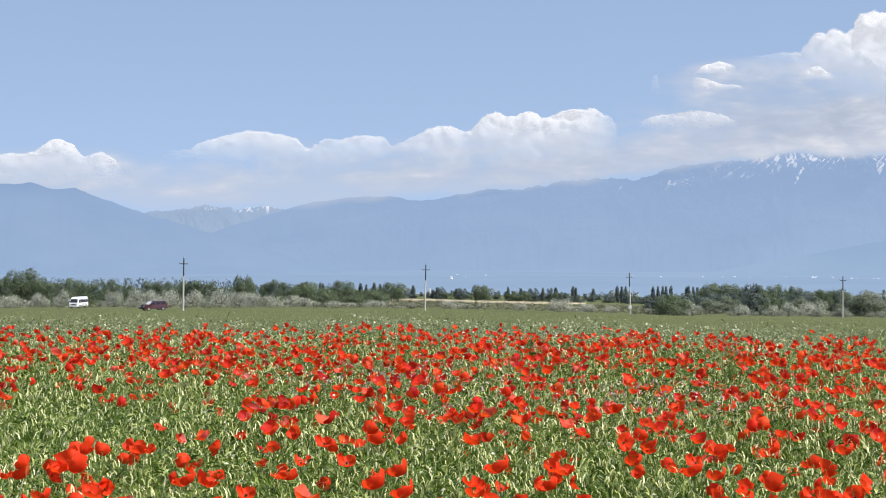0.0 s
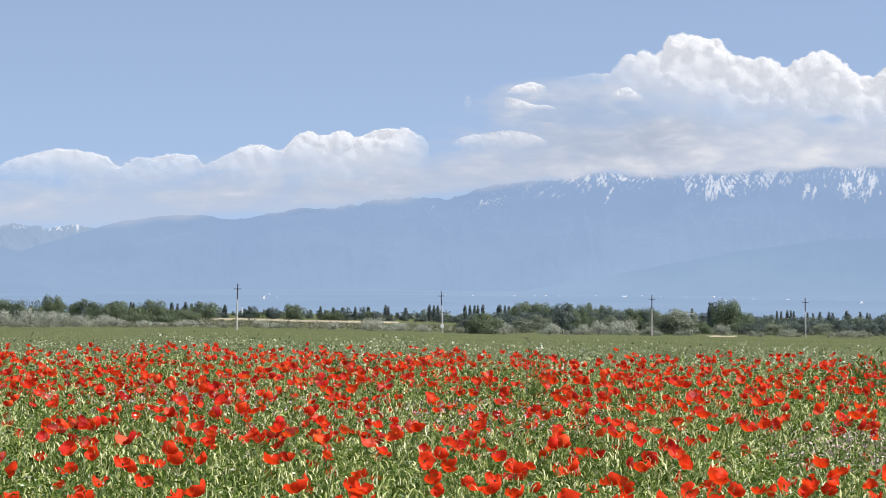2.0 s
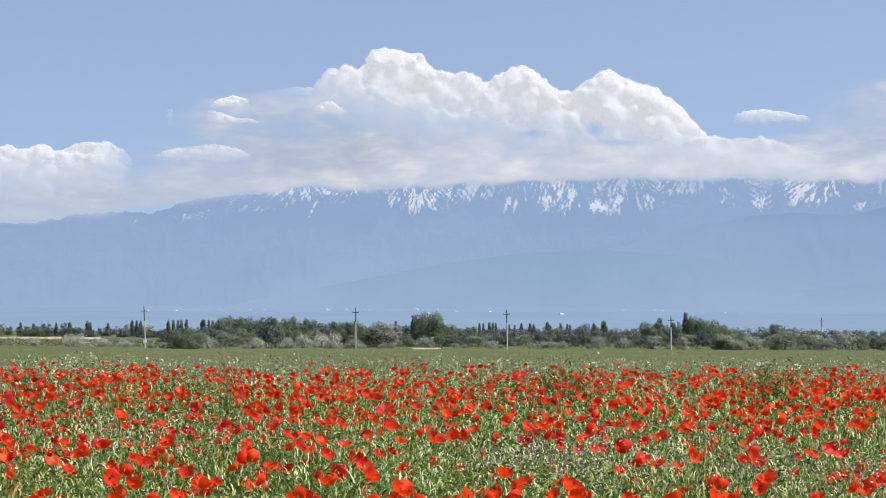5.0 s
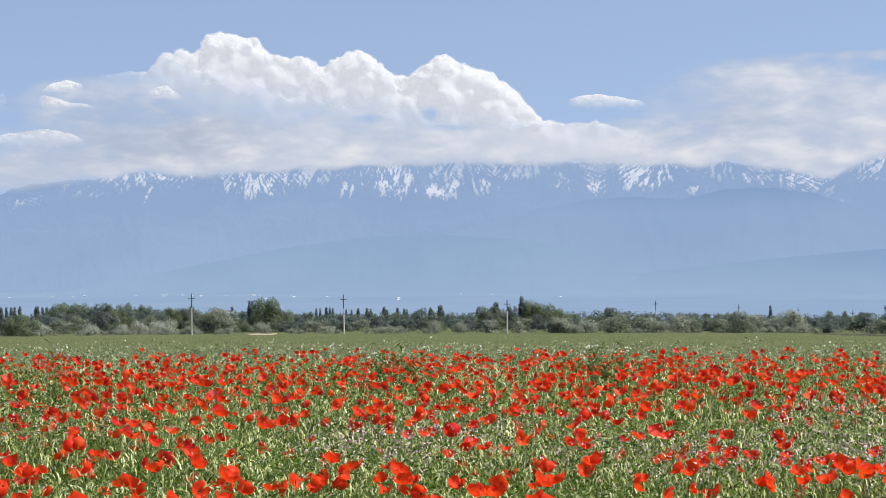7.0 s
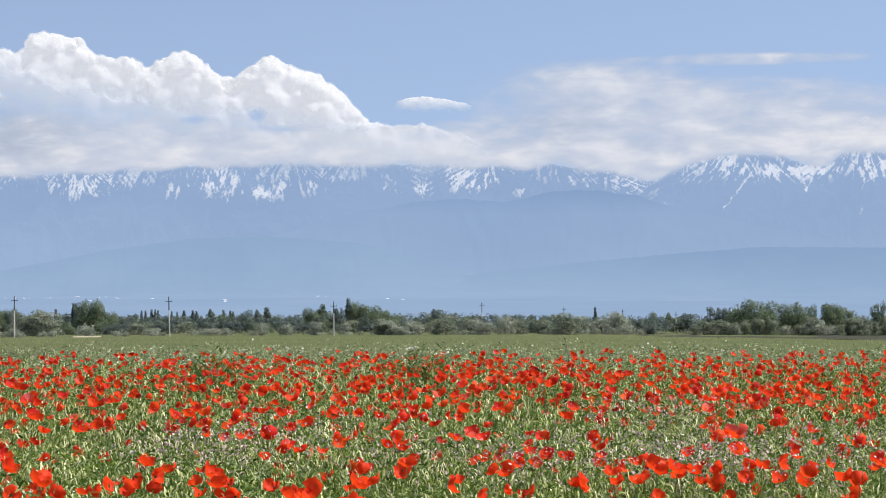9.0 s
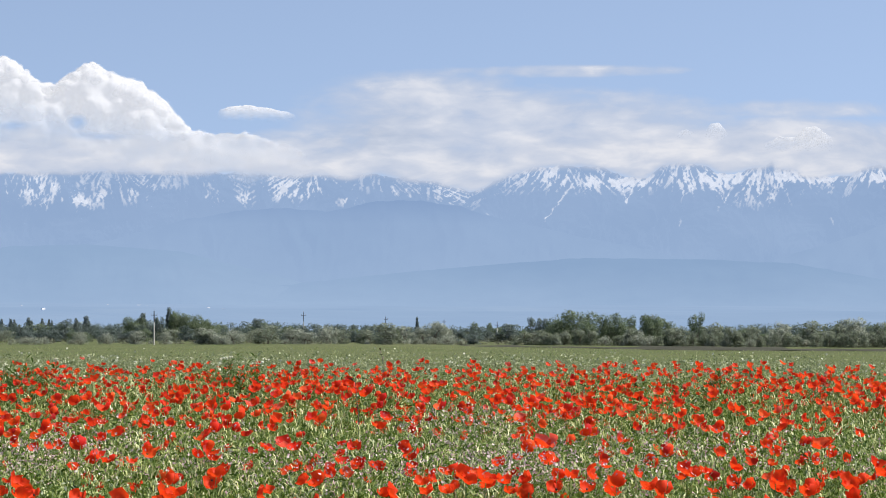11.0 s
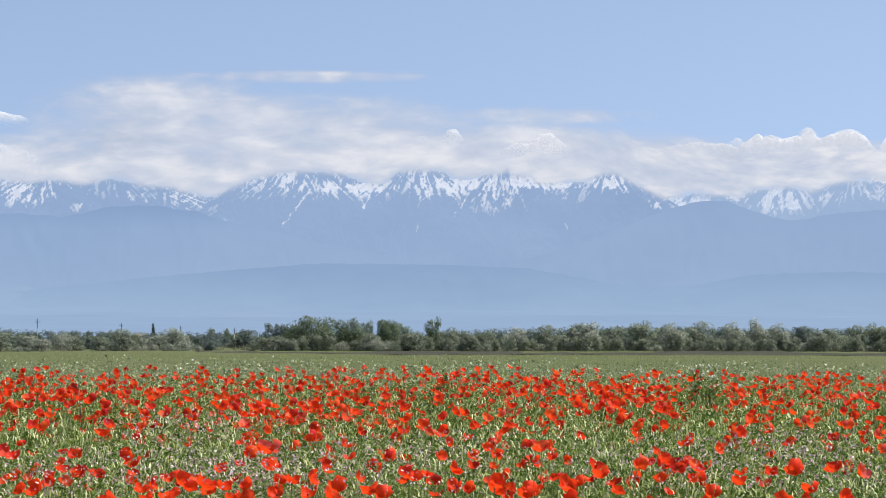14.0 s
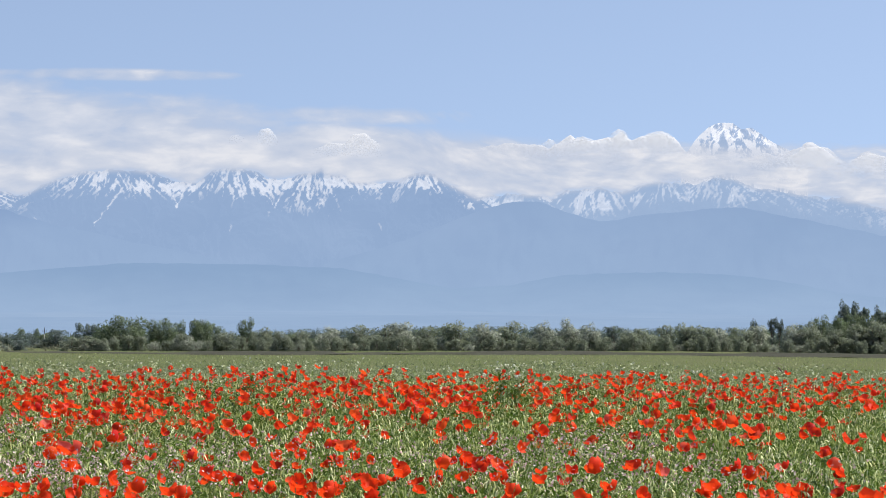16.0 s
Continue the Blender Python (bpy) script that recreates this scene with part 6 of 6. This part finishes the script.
def petal_arrays(rng, size, cup):
    """Four broad crumpled petals that form a bowl: corner arrays, one for each petal."""
    out = []
    reach = 0.95 + 0.55 * cup
    squash = rng.uniform(0.85, 1.15)
    for k in range(4):
        a0 = k * math.pi / 2 + rng.uniform(-0.2, 0.2)
        wide = 1.0 if k % 2 else 0.85
        bend = reach * rng.uniform(0.8, 1.15) * (1.22 if k % 2 else 0.95)
        rows = []
        for i, r in enumerate((0.1, 0.45, 0.78, 1.0)):
            for j, s in enumerate((-1, -0.5, 0, 0.5, 1)):
                ang = a0 + s * wide + rng.uniform(-0.12, 0.12)
                arc = bend * r * (1 - 0.16 * s * s * (i == 3)) * rng.uniform(0.93, 1.07)
                rr = rng.uniform(0.88, 1.12) * size * math.sin(min(arc, 1.9)) / math.sin(min(reach, 1.4)) * (1 + 0.05 * (k % 2)) * squash ** (1 if k % 2 else -1)
                lift = size * 1.15 * (1 - math.cos(arc)) + rng.uniform(-0.28, 0.28) * size * r
                rows.append((math.cos(ang) * rr, math.sin(ang) * rr, lift))
        out.append(np.array(rows))
    return out


PETAL_FACES = np.array([(i * 5 + j, i * 5 + j + 1, (i + 1) * 5 + j + 1, (i + 1) * 5 + j) for i in range(3) for j in range(4)])


def tip_matrix(rng, lean):
    """How a blossom is tipped on its stem."""
    return np.array(Euler((rng.normal(0, lean), rng.normal(0, lean), rng.uniform(0, 6.28))).to_matrix())


def stem_arrays(height, bend):
    """A thin bent stem as a three-sided rod."""
    verts, faces = [], []
    for i, f in enumerate((0, 0.4, 0.75, 1.0)):
        for k in range(3):
            a = k * 2.094
            verts.append((math.cos(a) * 0.0022 + bend * f * f, math.sin(a) * 0.0022, height * f))
    for i in range(3):
        for k in range(3):
            faces.append((i * 3 + k, i * 3 + (k + 1) % 3, i * 3 + 3 + (k + 1) % 3, i * 3 + 3 + k))
    return np.array(verts), np.array(faces)


def poppy(seed):
    """A poppy with stem, four petals and a dark centre; it stands in its origin."""
    rng = np.random.default_rng(seed)
    h, bend = rng.uniform(0.34, 0.42), rng.uniform(-0.05, 0.05)
    root = tagged(new("poppy"), "open scarlet poppy on a thin green stem", "poppy", "poppies in the field")
    v, f = stem_arrays(h, bend)
    part("stem", mesh_of("stem", v, f, STEM), STEM, root)
    turn, top = tip_matrix(rng, 0.5), np.array((bend, 0, h))
    for p in petal_arrays(rng, rng.uniform(0.031, 0.042), rng.uniform(0.0, 0.9)):
        part("petal", mesh_of("petal", p @ turn.T + top, PETAL_FACES, PETAL, True), PETAL, root)
    bm = bmesh.new()
    bmesh.ops.create_icosphere(bm, subdivisions=1, radius=0.005)
    for v in bm.verts:
        v.co = Vector(turn @ np.array((v.co.x, v.co.y, v.co.z * 1.2 + 0.008)) + top)
    part("centre", bm, SEED, root, "black stamens")
    return root


def poppy_sites():
    """Where the poppies stand: in loose drifts."""
    rng = np.random.default_rng(31)
    n = 12500
    d = np.sqrt(rng.uniform(7.0 ** 2, 21.6 ** 2, n))
    a = np.radians(rng.uniform(-36, 36, n))
    x, y = d * np.sin(a), d * np.cos(a)
    drift = np.array([noise.noise((p * 0.55, q * 0.4, 3.1)) + 0.5 * noise.noise((p * 1.6, q * 1.2, 8.2)) for p, q in zip(x, y)])
    keep = rng.uniform(0, 1, n) < np.clip(0.28 + 0.5 * drift + 0.62 * np.clip((d - 14) / 4, 0, 1), 0.03, 1)
    x, y = x[keep], y[keep]
    # many stand in tight groups of two to five
    k = len(x)
    q, joins = rng.integers(0, k, k), rng.uniform(0, 1, k) < 0.3
    x, y = np.where(joins, x[q] + rng.normal(0, 0.075, k), x), np.where(joins, y[q] + rng.normal(0, 0.08, k), y)
    # those that the eye passes nearest come first
    order = np.argsort(np.abs(np.hypot(x, y) - 10.4) + 40 * (np.abs(np.degrees(np.arctan2(x, y))) > 29))
    return x[order], y[order]


def build_poppies():
    rng = np.random.default_rng(12)
    x, y = poppy_sites()
    z = land(x, y)
    protos = [poppy(s) for s in range(7)]
    near = 300
    for i in range(near):
        s = rng.uniform(0.85, 1.15)
        copy_thing(protos[rng.integers(0, 7)], Matrix.LocRotScale((x[i], y[i], z[i]), Euler((0, 0, rng.uniform(0, 6.28))), (s, s, s)))
    for p in protos:
        remove(p)
    pv, pf, sv, sf = [], [], [], []
    kinds = []
    for s in range(24):
        r = np.random.default_rng(100 + s)
        h, bend = r.uniform(0.25, 0.43), r.uniform(-0.06, 0.06)
        turn, top = tip_matrix(r, 0.5), np.array((bend, 0, h))
        kinds.append((top, stem_arrays(h, bend), [p @ turn.T + top for p in petal_arrays(r, r.uniform(0.03, 0.044), r.uniform(0.0, 0.9))]))
    for i in range(near, len(x)):
        top, (stem, stem_faces), petals = kinds[rng.integers(0, 24)]
        a, s = rng.uniform(0, 6.28), rng.uniform(0.8, 1.15)
        small = 1 - 0.4 * min(1.0, max(0.0, math.hypot(x[i], y[i]) - 13) / 6)
        m = np.array(((math.cos(a), -math.sin(a), 0), (math.sin(a), math.cos(a), 0), (0, 0, 1))) * s
        o = np.array((x[i], y[i], z[i]))
        sf.append(stem_faces + 12 * len(sv))
        sv.append(stem @ m.T + o)
        for p in petals:
            pf.append(PETAL_FACES + 20 * len(pv))
            pv.append(((p - top) * small + top) @ m.T + o)
    field = tagged(new("poppy_field"), "drifts of scarlet poppies stretching across the field", "poppies", kind="stuff")
    part("petals", mesh_of("petals", np.concatenate(pv), np.concatenate(pf), PETAL, True), PETAL, field)
    part("stems", mesh_of("stems", np.concatenate(sv), np.concatenate(sf), STEM), STEM, field)


build_poppies()


def mauve_patch(az, d, r, n, seed):
    """A patch of spiky mauve wild flowers."""
    rng = np.random.default_rng(seed)
    c = at(az, d)
    x, y = c.x + rng.normal(0, r, n), c.y + rng.normal(0, r, n)
    z = land(x, y) + rng.uniform(0.28, 0.5, n)
    s = rng.uniform(0.004, 0.009, n)
    v = rng.normal(size=(n, 2, 3))
    v /= np.linalg.norm(v, axis=2)[:, :, None]
    p = np.stack([x, y, z], -1)
    quad = np.stack([p - v[:, 0] * s[:, None], p - v[:, 1] * s[:, None], p + v[:, 0] * s[:, None], p + v[:, 1] * s[:, None]], 1)
    return quad.reshape(-1, 3)


def build_mauve():
    rng = np.random.default_rng(9)
    spots = [(-3.5, 12.5), (-1.0, 13.5), (2.5, 12), (6.5, 12.2), (7.5, 14.5), (9.5, 12), (11, 11.5), (12.5, 13), (19, 12.5), (21.5, 13.5), (24, 12), (-12.5, 14), (-20, 15)]
    quads = np.concatenate([mauve_patch(a + rng.normal(0, 0.4), d, rng.uniform(0.2, 0.5), 850, 50 + i) for i, (a, d) in enumerate(spots)])
    ob = new("mauve_wildflowers", mesh_of("mauve_wildflowers", quads, np.arange(len(quads)).reshape(-1, 4), MAUVE))
    tagged(ob, "small mauve wild flowers scattered among the poppies", "flowers", kind="stuff")


build_mauve()


def tall_weed(az, d, height, leafiness, seed, label, dry=False):
    """A weed that stands above the field: bent stalks from one root, with narrow leaves and pale heads."""
    rng = random.Random(seed)
    root = tagged(new("weed"), label, "weed")
    for m in range(1 if dry else 5 + leafiness // 2):
        tall = height * (1 if m == 0 else rng.uniform(0.6, 0.98))
        spread = Vector((rng.gauss(0, 0.35), rng.gauss(0, 0.35), 0)) if m else Vector()
        pts = [Vector((spread.x * 0.06, spread.y * 0.06, 0))]
        for k in range(4):
            pts.append(pts[-1] + (Vector((rng.uniform(-0.05, 0.05), rng.uniform(-0.03, 0.03), 0.25)) + spread * 0.09) * tall)
        bm = bmesh.new()
        for k in range(4):
            tube(bm, pts[k], pts[k + 1], 0.006 * (1 - k * 0.2), 0.006 * (0.8 - k * 0.2), 5)
        part("stalk", bm, BARK if dry else STEM, root, "dry brown stalk" if dry else "")
        for k in range(leafiness * 2 if dry else 14):
            f = rng.uniform(0.4, 1)
            i = min(3, int(f * 4))
            p = pts[i].lerp(pts[i + 1], f * 4 - i)
            a = rng.uniform(0, 6.28)
            out = Vector((math.cos(a), math.sin(a), rng.uniform(0.2, 1.3))).normalized()
            side = out.cross(Vector((0, 0, 1))).normalized() * 0.009
            l = rng.uniform(0.05, 0.11)
            bm = bmesh.new()
            vs = [bm.verts.new(q) for q in (p, p + out * l * 0.5 + side, p + out * l - Vector((0, 0, 0.02)), p + out * l * 0.5 - side)]
            bm.faces.new(vs)
            part("leaf", bm, BARK if dry else (EDGE_WEED if rng.random() < 0.18 else LEAF), root)
        if not dry and rng.random() < 0.3:
            bm = bmesh.new()
            for k in range(7):
                q = pts[-1] + Vector((rng.gauss(0, 0.016), rng.gauss(0, 0.016), rng.gauss(0.008, 0.008)))
                bmesh.ops.create_icosphere(bm, subdivisions=1, radius=rng.uniform(0.006, 0.011), matrix=Matrix.Translation(q))
            part("flower_head", bm, WHITE_BLOOM, root, "small cream flower head")
    c = at(az, d)
    root.matrix_world = pose(c.x, c.y, ground_z(c), 0, 0, rng.uniform(0, 360))


for az, d, h, n, s, dry in ((-3.3, 18.5, 0.62, 16, 1, False), (-3.8, 18.8, 0.55, 12, 2, False), (1.45, 18.2, 0.62, 18, 3, False), (1.75, 18.4, 0.66, 12, 4, False), (5.1, 18.8, 0.66, 5, 5, True), (4.6, 15.5, 0.7, 1, 6, True),
                            (-11.9, 17.5, 0.7, 4, 7, True), (-7.7, 18, 0.66, 4, 8, True), (-22.9, 17, 0.66, 3, 9, True), (-11.6, 17.2, 0.64, 8, 10, False), (19.6, 17.8, 0.62, 10, 11, False), (19.9, 18.1, 0.6, 10, 12, False),
                            (26.2, 18.0, 0.66, 4, 13, True), (24.2, 17.6, 0.6, 8, 14, False), (13.1, 18.2, 0.56, 8, 15, False), (-16.5, 18.0, 0.6, 8, 16, False)):
    tall_weed(az, d, h, n, s, "dry brown weed stalk above the poppies" if dry else "leafy green weed standing above the poppies", dry)
